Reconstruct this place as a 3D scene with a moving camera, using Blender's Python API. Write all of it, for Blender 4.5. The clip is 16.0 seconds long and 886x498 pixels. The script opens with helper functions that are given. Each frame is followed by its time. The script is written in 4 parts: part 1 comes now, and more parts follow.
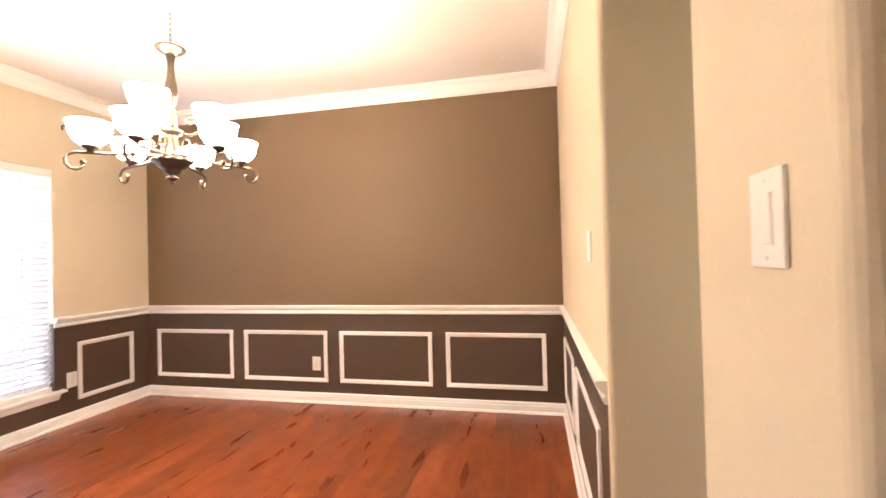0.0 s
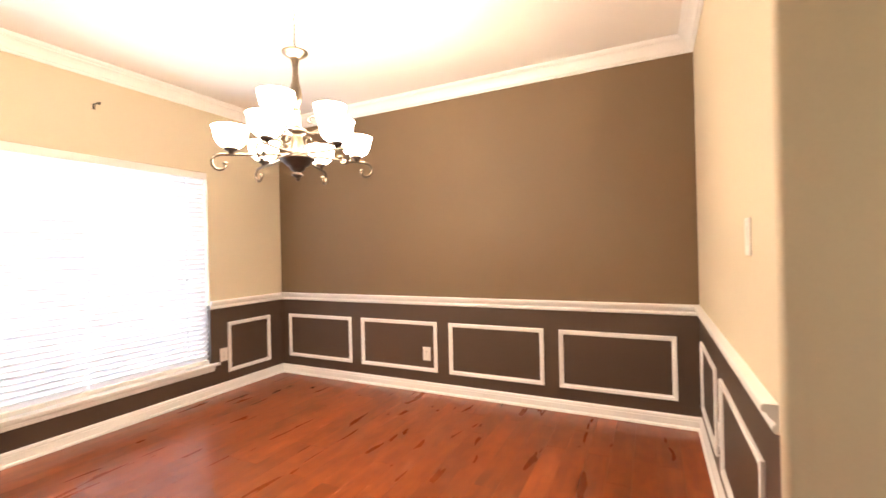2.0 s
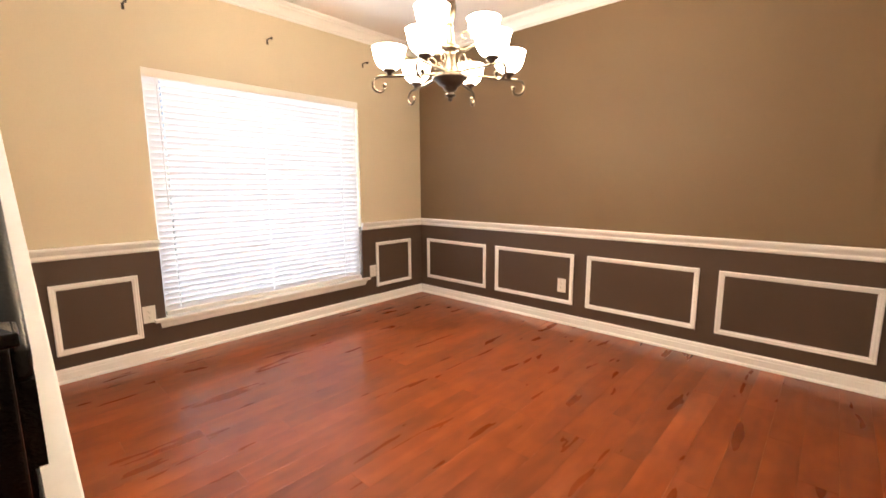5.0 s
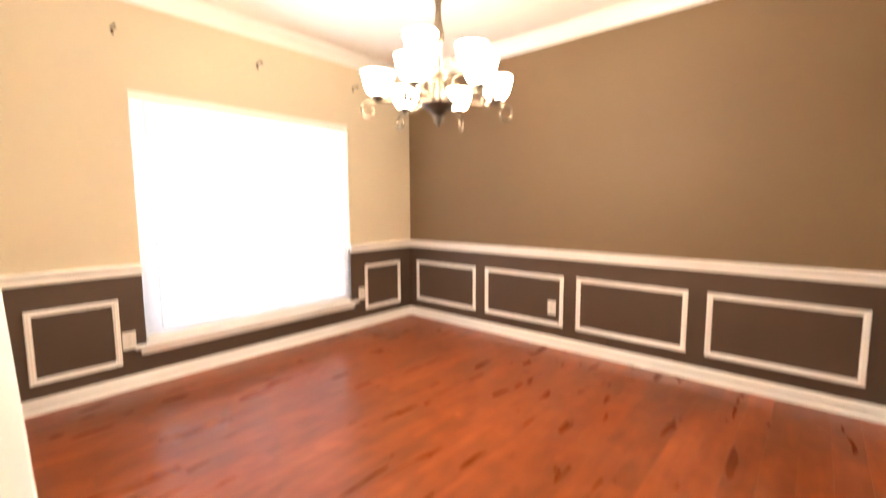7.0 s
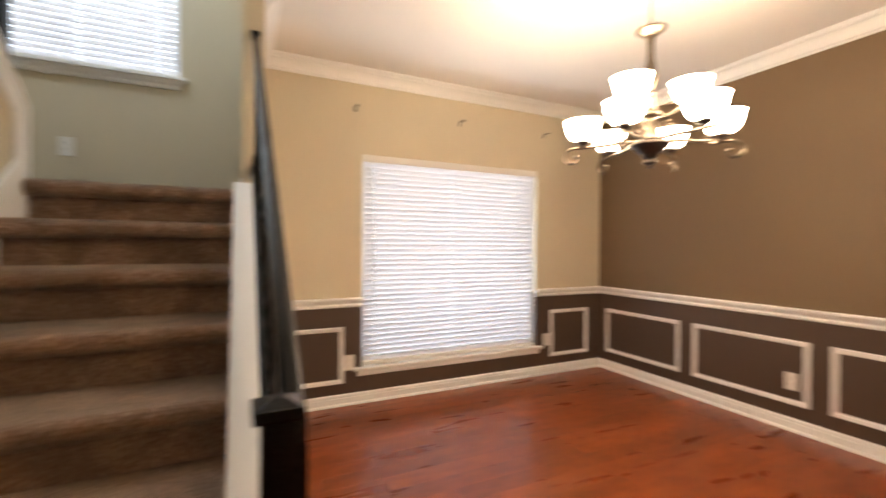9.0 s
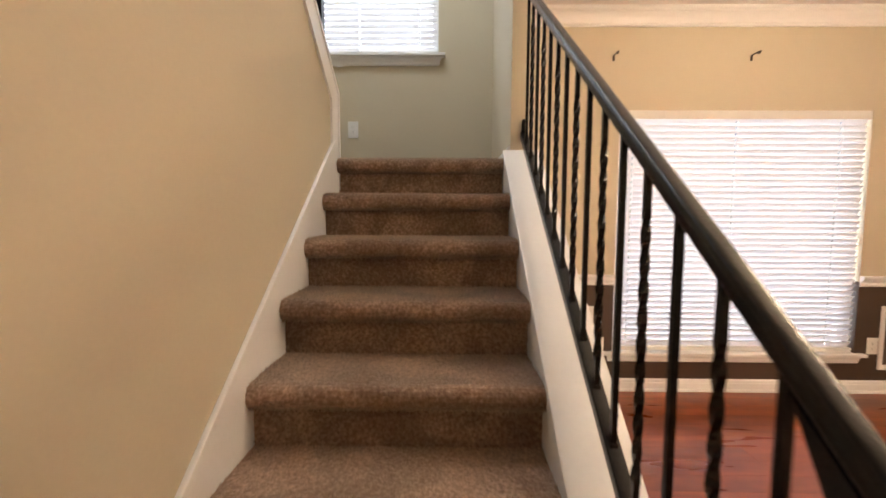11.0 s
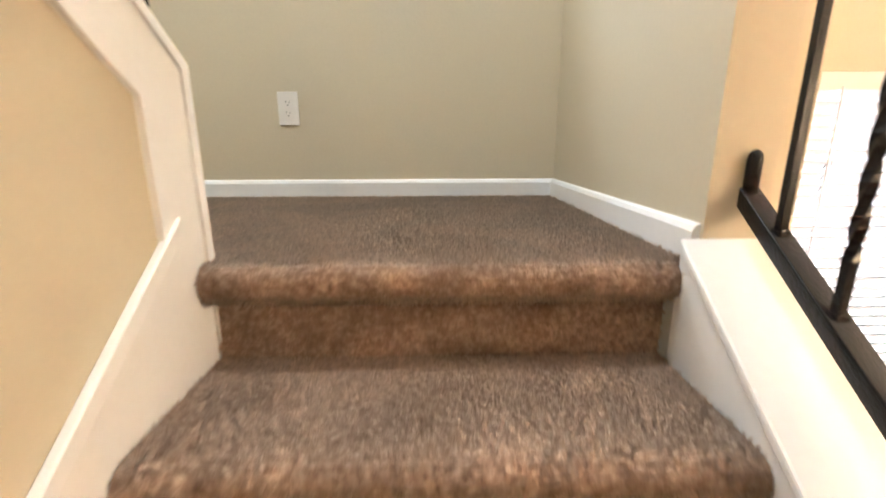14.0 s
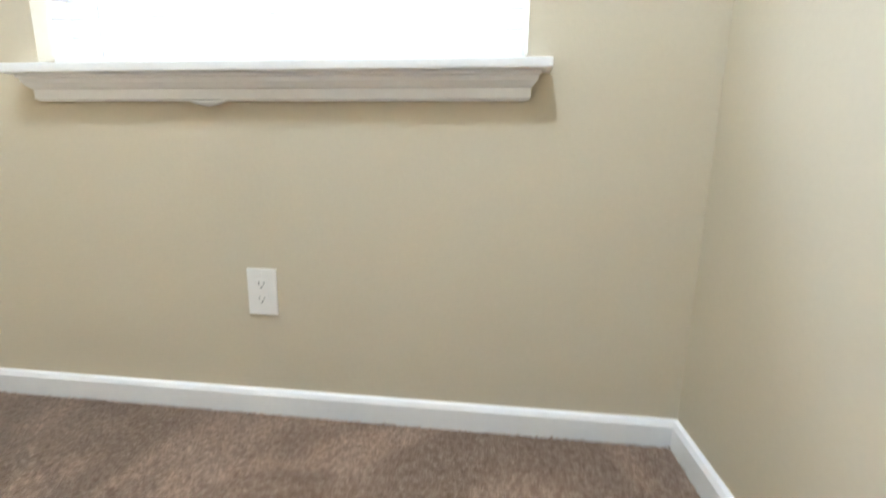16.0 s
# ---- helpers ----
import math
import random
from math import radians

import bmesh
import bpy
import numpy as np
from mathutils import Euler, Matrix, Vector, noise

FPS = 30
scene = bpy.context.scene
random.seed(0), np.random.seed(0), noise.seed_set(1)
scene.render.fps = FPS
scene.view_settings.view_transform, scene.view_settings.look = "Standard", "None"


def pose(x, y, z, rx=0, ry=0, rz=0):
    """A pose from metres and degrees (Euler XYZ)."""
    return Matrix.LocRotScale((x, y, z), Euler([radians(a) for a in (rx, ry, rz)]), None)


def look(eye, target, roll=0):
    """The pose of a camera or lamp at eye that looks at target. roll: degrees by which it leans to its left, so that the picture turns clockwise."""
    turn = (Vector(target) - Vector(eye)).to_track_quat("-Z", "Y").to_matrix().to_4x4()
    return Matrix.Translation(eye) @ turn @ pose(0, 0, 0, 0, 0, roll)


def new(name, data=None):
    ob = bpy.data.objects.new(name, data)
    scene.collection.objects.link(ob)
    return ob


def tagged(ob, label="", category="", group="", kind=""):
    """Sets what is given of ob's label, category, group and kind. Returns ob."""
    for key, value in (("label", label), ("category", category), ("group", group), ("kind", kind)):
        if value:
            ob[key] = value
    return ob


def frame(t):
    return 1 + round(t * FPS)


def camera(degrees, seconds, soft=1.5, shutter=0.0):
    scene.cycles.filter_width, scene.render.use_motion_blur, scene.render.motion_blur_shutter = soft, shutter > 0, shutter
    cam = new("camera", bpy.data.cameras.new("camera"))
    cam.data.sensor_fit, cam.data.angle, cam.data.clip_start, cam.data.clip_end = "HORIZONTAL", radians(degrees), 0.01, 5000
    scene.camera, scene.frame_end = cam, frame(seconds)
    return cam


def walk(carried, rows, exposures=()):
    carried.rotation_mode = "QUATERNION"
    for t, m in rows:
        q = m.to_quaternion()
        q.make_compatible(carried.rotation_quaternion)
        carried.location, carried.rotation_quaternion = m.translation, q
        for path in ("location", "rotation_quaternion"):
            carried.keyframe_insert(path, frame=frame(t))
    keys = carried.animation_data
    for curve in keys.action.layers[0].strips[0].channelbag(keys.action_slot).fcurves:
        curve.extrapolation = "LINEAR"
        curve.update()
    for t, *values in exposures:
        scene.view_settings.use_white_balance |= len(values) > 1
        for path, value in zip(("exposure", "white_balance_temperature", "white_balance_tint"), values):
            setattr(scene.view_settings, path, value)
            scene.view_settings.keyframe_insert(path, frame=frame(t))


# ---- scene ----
cam = camera(92.4, 16.0, shutter=0.5)
PATH = [
    (0, (3.641, -3.426, 1.266), (3.227, -1.47, 1.293), -1.5),
    (0.5, (3.642, -3.35, 1.252), (3.081, -1.43, 1.267), -1.2),
    (1, (3.636, -3.334, 1.252), (2.994, -1.439, 1.268), -1.3),
    (1.5, (3.619, -3.337, 1.257), (2.888, -1.475, 1.268), -1.5),
    (2, (3.578, -3.335, 1.268), (2.697, -1.539, 1.27), -1.4),
    (2.5, (3.538, -3.345, 1.276), (2.498, -1.637, 1.271), -1.5),
    (3, (3.513, -3.363, 1.258), (2.306, -1.768, 1.256), -1.2),
    (3.5, (3.488, -3.376, 1.259), (2.144, -1.894, 1.26), -0.7),
    (4, (3.467, -3.385, 1.26), (2.068, -1.956, 1.256), -0.6),
    (4.5, (3.471, -3.394, 1.253), (2.095, -1.945, 1.169), -0.5),
    (4.7, (3.469, -3.392, 1.235), (2.101, -1.951, 1.005), -0.5),
    (6.8, (3.442, -3.363, 1.182), (2.151, -1.89, 0.776), -0.0),
    (7, (3.455, -3.367, 1.233), (2.14, -1.873, 1.031), -0.3),
    (7.5, (3.464, -3.383, 1.291), (2.133, -1.891, 1.318), 0.3),
    (8, (3.498, -3.353, 1.258), (2.147, -1.878, 1.292), 0.5),
    (8.5, (3.458, -3.382, 1.288), (2.014, -1.998, 1.299), 0.6),
    (9, (3.373, -3.451, 1.264), (1.567, -2.592, 1.252), 0.3),
    (9.5, (3.343, -3.620, 1.255), (1.359, -3.383, 1.194), 0.1),
    (10, (3.295, -3.711, 1.264), (1.298, -3.684, 1.162), -0.2),
    (10.2, (3.283, -3.722, 1.266), (1.286, -3.706, 1.155), -0.0),
    (12.3, (2.285, -3.857, 1.302), (0.305, -3.961, 1.035), -1.4),
    (12.5, (2.174, -3.872, 1.385), (0.211, -3.882, 1.006), -1.5),
    (13, (1.94, -3.823, 1.481), (-0.018, -3.706, 1.091), 0.2),
    (13.5, (1.743, -3.843, 1.634), (-0.201, -3.916, 1.173), 0.9),
    (14, (1.554, -3.919, 1.773), (-0.384, -3.881, 1.283), -0.2),
    (14.5, (1.360, -3.907, 1.862), (-0.585, -3.822, 1.403), 0.5),
    (15, (1.189, -3.850, 1.993), (-0.756, -4.088, 1.597), -0.1),
    (15.5, (1.002, -3.928, 2.115), (-0.935, -4.104, 1.647), -0.3),
    (16, (0.828, -3.905, 2.216), (-1.122, -4.122, 1.827), 0.9),
]
EXPOSURES = [(0.0, 0.78, 5930, 16), (1.5, 0.75, 6050, 15), (2.2, 0.62, 6130, 14), (3.0, 0.28, 6200, 12), (4.5, 0.0, 6200, 12), (4.7, 0.15, 6200, 12), (6.8, 0.78, 6200, 13), (7.2, 0.74, 6200, 13), (8.0, 0.27, 6250, 13),
             (9.0, -0.1, 6350, 13), (10.2, -0.15, 6450, 16), (12.3, 0.66, 6700, 17), (13.5, 0.86, 6600, 16), (14.5, 0.98, 6250, 12), (15.5, 1.0, 5800, 11), (16.0, 0.95, 5800, 12)]
walk(cam, [(t, look(eye, target, roll)) for t, eye, target, roll in PATH], EXPOSURES)

# ---- plan, in metres ----
RISE, RUN, N_RISERS = 0.195, 0.2585, 8
NOSE_X = 0.816                      # riser line of the top step
SLOPE = RISE / RUN
LANDING = RISE * N_RISERS
CEIL = 2.67
X_RIGHT = 3.86                      # dining room's plain end wall
STAIR_L, STAIR_R = -4.335, -3.480   # clear width of the flight
WALL_L = -4.347                     # wall beside the flight
SCREEN_A, SCREEN_B = -3.445, -3.335 # wall between landing and dining room
LAND_X = -0.145                     # outer wall of the landing
LAND_END = -5.43

# ---- world and lights ----
world = bpy.data.worlds.new("world")
scene.world = world
world.use_nodes = True
sky = world.node_tree.nodes.new("ShaderNodeTexSky")
sky.sky_type, sky.sun_disc = "NISHITA", False
sky.sun_elevation, sky.sun_rotation = radians(48), radians(60)
world.node_tree.links.new(sky.outputs[0], world.node_tree.nodes["Background"].inputs[0])
world.node_tree.nodes["Background"].inputs[1].default_value = 0.12

sun = new("sun", bpy.data.lights.new("sun", "SUN"))
sun.data.energy, sun.data.angle, sun.data.color = 2.5, radians(0.5), (1.0, 0.95, 0.88)
sun.matrix_world = look((8, 6, 10), (0, 0, 0))


def window_light(name, y0, y1, z0, z1, x, watts, tint=(0.80, 0.91, 1.0)):
    """Lamp in an opening, shining into the house; sky light for the two windows."""
    lamp = new(name, bpy.data.lights.new(name, "AREA"))
    lamp.data.shape, lamp.data.size, lamp.data.size_y = "RECTANGLE", y1 - y0, z1 - z0
    lamp.data.energy, lamp.data.color = watts, tint
    lamp.matrix_world = look((x, (y0 + y1) / 2, (z0 + z1) / 2), (x + 1, (y0 + y1) / 2, (z0 + z1) / 2))
    return lamp


window_light("window_light", -2.55, -0.85, 0.32, 1.99, -0.135, 45)
window_light("landing_window_light", -4.98, -3.86, 2.43, 3.75, -0.285, 17)
# No window is known here: warm fill added to brighten the wall behind the doorway.
hall_fill = window_light("hall_fill_light", -2.68, -2.12, 0.62, 2.08, 5.36, 6, (1.0, 0.87, 0.60))
hall_fill.matrix_world = look((5.36, -2.40, 1.35), (4.36, -2.40, 1.35))
SHADE_GLOW = 58.0   # chandelier shades
GLOBE_GLOW = 92.0   # unseen lamp added in the stairwell


# ---- materials ----
def material(name, base, rough=0.6, metal=0.0, var=0.06, scale=3.0, grain=120.0, bump=0.05, grain_var=0.03, spec=0.5):
    """A painted, metal or plastic surface: slow and fine variation of colour, fine relief."""
    m = bpy.data.materials.new(name)
    m.use_nodes = True
    n, l = m.node_tree.nodes, m.node_tree.links
    b = n["Principled BSDF"]
    b.inputs["Roughness"].default_value, b.inputs["Metallic"].default_value = rough, metal
    b.inputs["Specular IOR Level"].default_value = spec
    co = n.new("ShaderNodeTexCoord")
    big, fine = n.new("ShaderNodeTexNoise"), n.new("ShaderNodeTexNoise")
    big.inputs["Scale"].default_value, big.inputs["Detail"].default_value = scale, 4
    fine.inputs["Scale"].default_value, fine.inputs["Detail"].default_value = grain, 3
    l.new(co.outputs["Object"], big.inputs["Vector"])
    l.new(co.outputs["Object"], fine.inputs["Vector"])
    add = n.new("ShaderNodeMath")
    add.operation = "MULTIPLY_ADD"
    add.inputs[1].default_value, add.inputs[2].default_value = 2 * var, 1 - var
    l.new(big.outputs["Fac"], add.inputs[0])
    add2 = n.new("ShaderNodeMath")
    add2.operation = "MULTIPLY_ADD"
    add2.inputs[1].default_value = 2 * grain_var
    l.new(fine.outputs["Fac"], add2.inputs[0])
    l.new(add.outputs[0], add2.inputs[2])
    mul = n.new("ShaderNodeVectorMath")
    mul.operation = "SCALE"
    mul.inputs[0].default_value = base
    l.new(add2.outputs[0], mul.inputs["Scale"])
    l.new(mul.outputs[0], b.inputs["Base Color"])
    bp = n.new("ShaderNodeBump")
    bp.inputs["Strength"].default_value, bp.inputs["Distance"].default_value = bump, 0.01
    l.new(fine.outputs["Fac"], bp.inputs["Height"])
    l.new(bp.outputs[0], b.inputs["Normal"])
    return m


M_WALL = material("beige_wall_paint", (0.60, 0.53, 0.40), 0.75, var=0.04, scale=1.2, grain=90, bump=0.05)
M_WAINSCOT = material("dark_wainscot_paint", (0.074, 0.047, 0.033), 0.5, var=0.05, scale=1.5, grain=90, bump=0.05)
M_BROWN = material("brown_wall_paint", (0.158, 0.104, 0.055), 0.62, var=0.05, scale=1.2, grain=90, bump=0.05)
M_CEIL = material("ceiling_paint", (0.82, 0.79, 0.76), 0.9, var=0.03, scale=1.5, grain=140, bump=0.25)
M_TRIM = material("white_trim_paint", (0.86, 0.86, 0.865), 0.28, var=0.03, scale=4, grain=60, bump=0.03)
M_IRON = material("black_iron", (0.006, 0.0055, 0.006), 0.26, metal=0.0, spec=0.28, var=0.2, scale=12, grain=180, bump=0.12)
M_BRONZE = material("antique_bronze", (0.14, 0.112, 0.085), 0.3, metal=0.95, var=0.3, scale=20, grain=150, bump=0.08)
M_DARK_BRONZE = material("dark_bronze", (0.055, 0.042, 0.034), 0.35, metal=0.7, var=0.25, scale=20, grain=150, bump=0.08)
M_PLATE = material("white_plastic", (0.82, 0.80, 0.77), 0.3, var=0.02, scale=10, grain=40, bump=0.01)
M_SLOT = material("dark_slot", (0.05, 0.045, 0.04), 0.6)
M_VINYL = material("window_vinyl", (0.8, 0.8, 0.8), 0.4)


def blind_material():
    """White faux-wood slats that let some daylight through."""
    m = bpy.data.materials.new("blind_slat_white")
    m.use_nodes = True
    n, l = m.node_tree.nodes, m.node_tree.links
    b = n["Principled BSDF"]
    b.inputs["Base Color"].default_value, b.inputs["Roughness"].default_value = (0.85, 0.83, 0.82, 1), 0.45
    t = n.new("ShaderNodeBsdfTranslucent")
    t.inputs[0].default_value = (0.9, 0.9, 0.95, 1)
    mix = n.new("ShaderNodeMixShader")
    mix.inputs[0].default_value = 0.2
    l.new(b.outputs[0], mix.inputs[1])
    l.new(t.outputs[0], mix.inputs[2])
    l.new(mix.outputs[0], n["Material Output"].inputs[0])
    return m


def glass_material():
    m = bpy.data.materials.new("window_glass")
    m.use_nodes = True
    b = m.node_tree.nodes["Principled BSDF"]
    b.inputs["Roughness"].default_value, b.inputs["Transmission Weight"].default_value = 0.0, 1.0
    b.inputs["IOR"].default_value = 1.45
    return m


def shade_material(name, glow, strength):
    """Frosted glass lit from within."""
    m = bpy.data.materials.new(name)
    m.use_nodes = True
    b = m.node_tree.nodes["Principled BSDF"]
    b.inputs["Base Color"].default_value, b.inputs["Roughness"].default_value = (0.9, 0.86, 0.78, 1), 0.35
    b.inputs["Emission Color"].default_value = glow
    b.inputs["Emission Strength"].default_value = strength
    return m


def wood_material():
    """Red-brown laminate planks: each has its own tone, dark knots and long grain."""
    m = bpy.data.materials.new("cherry_laminate")
    m.use_nodes = True
    n, l = m.node_tree.nodes, m.node_tree.links
    b = n["Principled BSDF"]
    co, info = n.new("ShaderNodeTexCoord"), n.new("ShaderNodeObjectInfo")
    off = n.new("ShaderNodeVectorMath")
    off.operation = "MULTIPLY_ADD"
    off.inputs[0].default_value = (1, 1, 1)
    shift = n.new("ShaderNodeVectorMath")
    shift.operation = "SCALE"
    shift.inputs[0].default_value = (37.0, 11.0, 5.0)
    l.new(info.outputs["Random"], shift.inputs["Scale"])
    l.new(shift.outputs[0], off.inputs[2])
    l.new(co.outputs["Object"], off.inputs[1])
    mp = n.new("ShaderNodeMapping")
    mp.inputs["Scale"].default_value = (13, 2.0, 1)
    mp2 = n.new("ShaderNodeMapping")
    mp2.inputs["Scale"].default_value = (15, 8.0, 1)
    l.new(off.outputs[0], mp.inputs[0])
    l.new(off.outputs[0], mp2.inputs[0])
    g, k = n.new("ShaderNodeTexNoise"), n.new("ShaderNodeTexNoise")
    g.inputs["Scale"].default_value, g.inputs["Detail"].default_value, g.inputs["Distortion"].default_value = 1.0, 2.5, 0.3
    k.inputs["Scale"].default_value, k.inputs["Detail"].default_value, k.inputs["Distortion"].default_value = 1.0, 0.6, 0.15
    l.new(mp.outputs[0], g.inputs["Vector"])
    l.new(mp2.outputs[0], k.inputs["Vector"])
    ramp = n.new("ShaderNodeValToRGB")
    e = ramp.color_ramp.elements
    e[0].position, e[0].color = 0.28, (0.225, 0.050, 0.014, 1)
    e[1].position, e[1].color = 0.72, (0.35, 0.088, 0.024, 1)
    mid = ramp.color_ramp.elements.new(0.5)
    mid.color = (0.27, 0.065, 0.018, 1)
    l.new(g.outputs["Fac"], ramp.inputs[0])
    knot = n.new("ShaderNodeValToRGB")
    q = knot.color_ramp.elements
    q[0].position, q[0].color = 0.36, (0.60, 0.48, 0.43, 1)
    q[1].position, q[1].color = 0.62, (1, 1, 1, 1)
    l.new(k.outputs["Fac"], knot.inputs[0])
    mul = n.new("ShaderNodeMix")
    mul.data_type, mul.blend_type = "RGBA", "MULTIPLY"
    mul.inputs["Factor"].default_value = 0.45
    l.new(ramp.outputs[0], mul.inputs["A"])
    l.new(knot.outputs[0], mul.inputs["B"])
    tone = n.new("ShaderNodeMath")
    tone.operation = "MULTIPLY_ADD"
    tone.inputs[1].default_value, tone.inputs[2].default_value = 0.30, 0.70
    l.new(info.outputs["Random"], tone.inputs[0])
    sc = n.new("ShaderNodeVectorMath")
    sc.operation = "SCALE"
    l.new(mul.outputs["Result"], sc.inputs[0])
    l.new(tone.outputs[0], sc.inputs["Scale"])
    l.new(sc.outputs[0], b.inputs["Base Color"])
    rr = n.new("ShaderNodeMath")
    rr.operation = "MULTIPLY_ADD"
    rr.inputs[1].default_value, rr.inputs[2].default_value = 0.10, 0.24
    l.new(g.outputs["Fac"], rr.inputs[0])
    l.new(rr.outputs[0], b.inputs["Roughness"])
    bp = n.new("ShaderNodeBump")
    bp.inputs["Strength"].default_value, bp.inputs["Distance"].default_value = 0.006, 0.003
    l.new(g.outputs["Fac"], bp.inputs["Height"])
    l.new(bp.outputs[0], b.inputs["Normal"])
    return m


def carpet_material(name, tufts):
    """Brown cut-pile carpet: flecked by single tufts, mottled where the pile lies over."""
    m = bpy.data.materials.new(name)
    m.use_nodes = True
    n, l = m.node_tree.nodes, m.node_tree.links
    b = n["Principled BSDF"]
    b.inputs["Roughness"].default_value = 0.95
    b.inputs["Specular IOR Level"].default_value = 0.1
    b.inputs["Sheen Weight"].default_value = 1.0
    b.inputs["Sheen Roughness"].default_value = 0.6
    b.inputs["Sheen Tint"].default_value = (1.0, 0.84, 0.68, 1)
    co, geo = n.new("ShaderNodeTexCoord"), n.new("ShaderNodeNewGeometry")
    big, mid = n.new("ShaderNodeTexNoise"), n.new("ShaderNodeTexNoise")
    big.inputs["Scale"].default_value, big.inputs["Detail"].default_value, big.inputs["Distortion"].default_value = 4.2, 5, 0.8
    mid.inputs["Scale"].default_value, mid.inputs["Detail"].default_value = 85, 3
    l.new(co.outputs["Object"], big.inputs["Vector"])
    l.new(co.outputs["Object"], mid.inputs["Vector"])
    fleck = n.new("ShaderNodeMath")
    fleck.operation = "MULTIPLY_ADD"
    fleck.inputs[0].default_value, fleck.inputs[1].default_value = 0.5, 0.36
    if tufts:
        l.new(geo.outputs["Random Per Island"], fleck.inputs[0])
    clump = n.new("ShaderNodeMath")
    clump.operation = "MULTIPLY_ADD"
    clump.inputs[1].default_value, clump.inputs[2].default_value = 1.2, -0.28
    l.new(mid.outputs["Fac"], clump.inputs[0])
    l.new(clump.outputs[0], fleck.inputs[2])
    ramp = n.new("ShaderNodeValToRGB")
    e = ramp.color_ramp.elements
    e[0].position, e[0].color = 0.15, (0.215, 0.116, 0.078, 1)
    e[1].position, e[1].color = 0.85, (0.67, 0.50, 0.375, 1)
    ramp.color_ramp.elements.new(0.5).color = (0.41, 0.262, 0.182, 1)
    l.new(fleck.outputs[0], ramp.inputs[0])
    nap = n.new("ShaderNodeMapRange")
    nap.interpolation_type = "SMOOTHSTEP"
    for key, value in (("From Min", 0.40), ("From Max", 0.62), ("To Min", 0.82), ("To Max", 1.30)):
        nap.inputs[key].default_value = value
    l.new(big.outputs["Fac"], nap.inputs["Value"])
    sc = n.new("ShaderNodeVectorMath")
    sc.operation = "SCALE"
    l.new(ramp.outputs[0], sc.inputs[0])
    l.new(nap.outputs["Result"], sc.inputs["Scale"])
    l.new(sc.outputs[0], b.inputs["Base Color"])
    if tufts:
        # tufts shade with the face of the carpet that they stand on, so single blades do not glint
        lie = n.new("ShaderNodeAttribute")
        lie.attribute_name = "lie"
        l.new(lie.outputs["Vector"], b.inputs["Normal"])
    else:
        bp = n.new("ShaderNodeBump")
        bp.inputs["Strength"].default_value, bp.inputs["Distance"].default_value = 0.5, 0.01
        l.new(mid.outputs["Fac"], bp.inputs["Height"])
        l.new(bp.outputs[0], b.inputs["Normal"])
    return m


M_GLOBE = shade_material("lit_white_glass", (0.80, 0.93, 1.0, 1), GLOBE_GLOW)
M_SLAT, M_GLASS, M_SHADE, M_WOOD, M_CARPET = blind_material(), glass_material(), shade_material("lit_frosted_glass", (1.0, 0.77, 0.50, 1), SHADE_GLOW), wood_material(), carpet_material("brown_carpet", False)
M_PILE = carpet_material("brown_carpet_pile", True)


# ---- mesh tools ----
def box(bm, x0, x1, y0, y1, z0, z1, bevel=0.0):
    made = bmesh.ops.create_cube(bm, size=1.0)["verts"]
    for v in made:
        v.co = Vector((x0 + (v.co.x + 0.5) * (x1 - x0), y0 + (v.co.y + 0.5) * (y1 - y0), z0 + (v.co.z + 0.5) * (z1 - z0)))
    if bevel:
        edges = list({e for v in made for e in v.link_edges})
        bmesh.ops.bevel(bm, geom=edges, offset=bevel, segments=2, affect="EDGES", profile=0.6)
    return bm


def boxes(*rows, bevel=0.0):
    bm = bmesh.new()
    for r in rows:
        box(bm, *r, bevel=bevel)
    return bm


def prism_y(bm, outline, y0, y1):
    """A solid between y0 and y1 with the outline [(x, z), ...]."""
    a = [bm.verts.new((x, y0, z)) for x, z in outline]
    b = [bm.verts.new((x, y1, z)) for x, z in outline]
    n = len(outline)
    bm.faces.new(a)
    bm.faces.new(b[::-1])
    for i in range(n):
        bm.faces.new((a[i], b[i], b[(i + 1) % n], a[(i + 1) % n]))
    bmesh.ops.recalc_face_normals(bm, faces=bm.faces)
    return bm


def lathe(bm, profile, centre=(0, 0, 0), segments=24):
    """Turns the profile [(radius, z), ...] about a vertical axis."""
    cx, cy, cz = centre
    rings = []
    for r, z in profile:
        if r < 1e-5:
            rings.append([bm.verts.new((cx, cy, cz + z))])
        else:
            rings.append([bm.verts.new((cx + r * math.cos(2 * math.pi * i / segments), cy + r * math.sin(2 * math.pi * i / segments), cz + z)) for i in range(segments)])
    for p, q in zip(rings, rings[1:]):
        for i in range(segments):
            j = (i + 1) % segments
            f = [p[i % len(p)], p[j % len(p)], q[j % len(q)], q[i % len(q)]]
            f = [v for k, v in enumerate(f) if v not in f[:k]]
            if len(f) > 2:
                bm.faces.new(f)
    bmesh.ops.recalc_face_normals(bm, faces=bm.faces)
    for f in bm.faces:
        f.smooth = True
    return bm


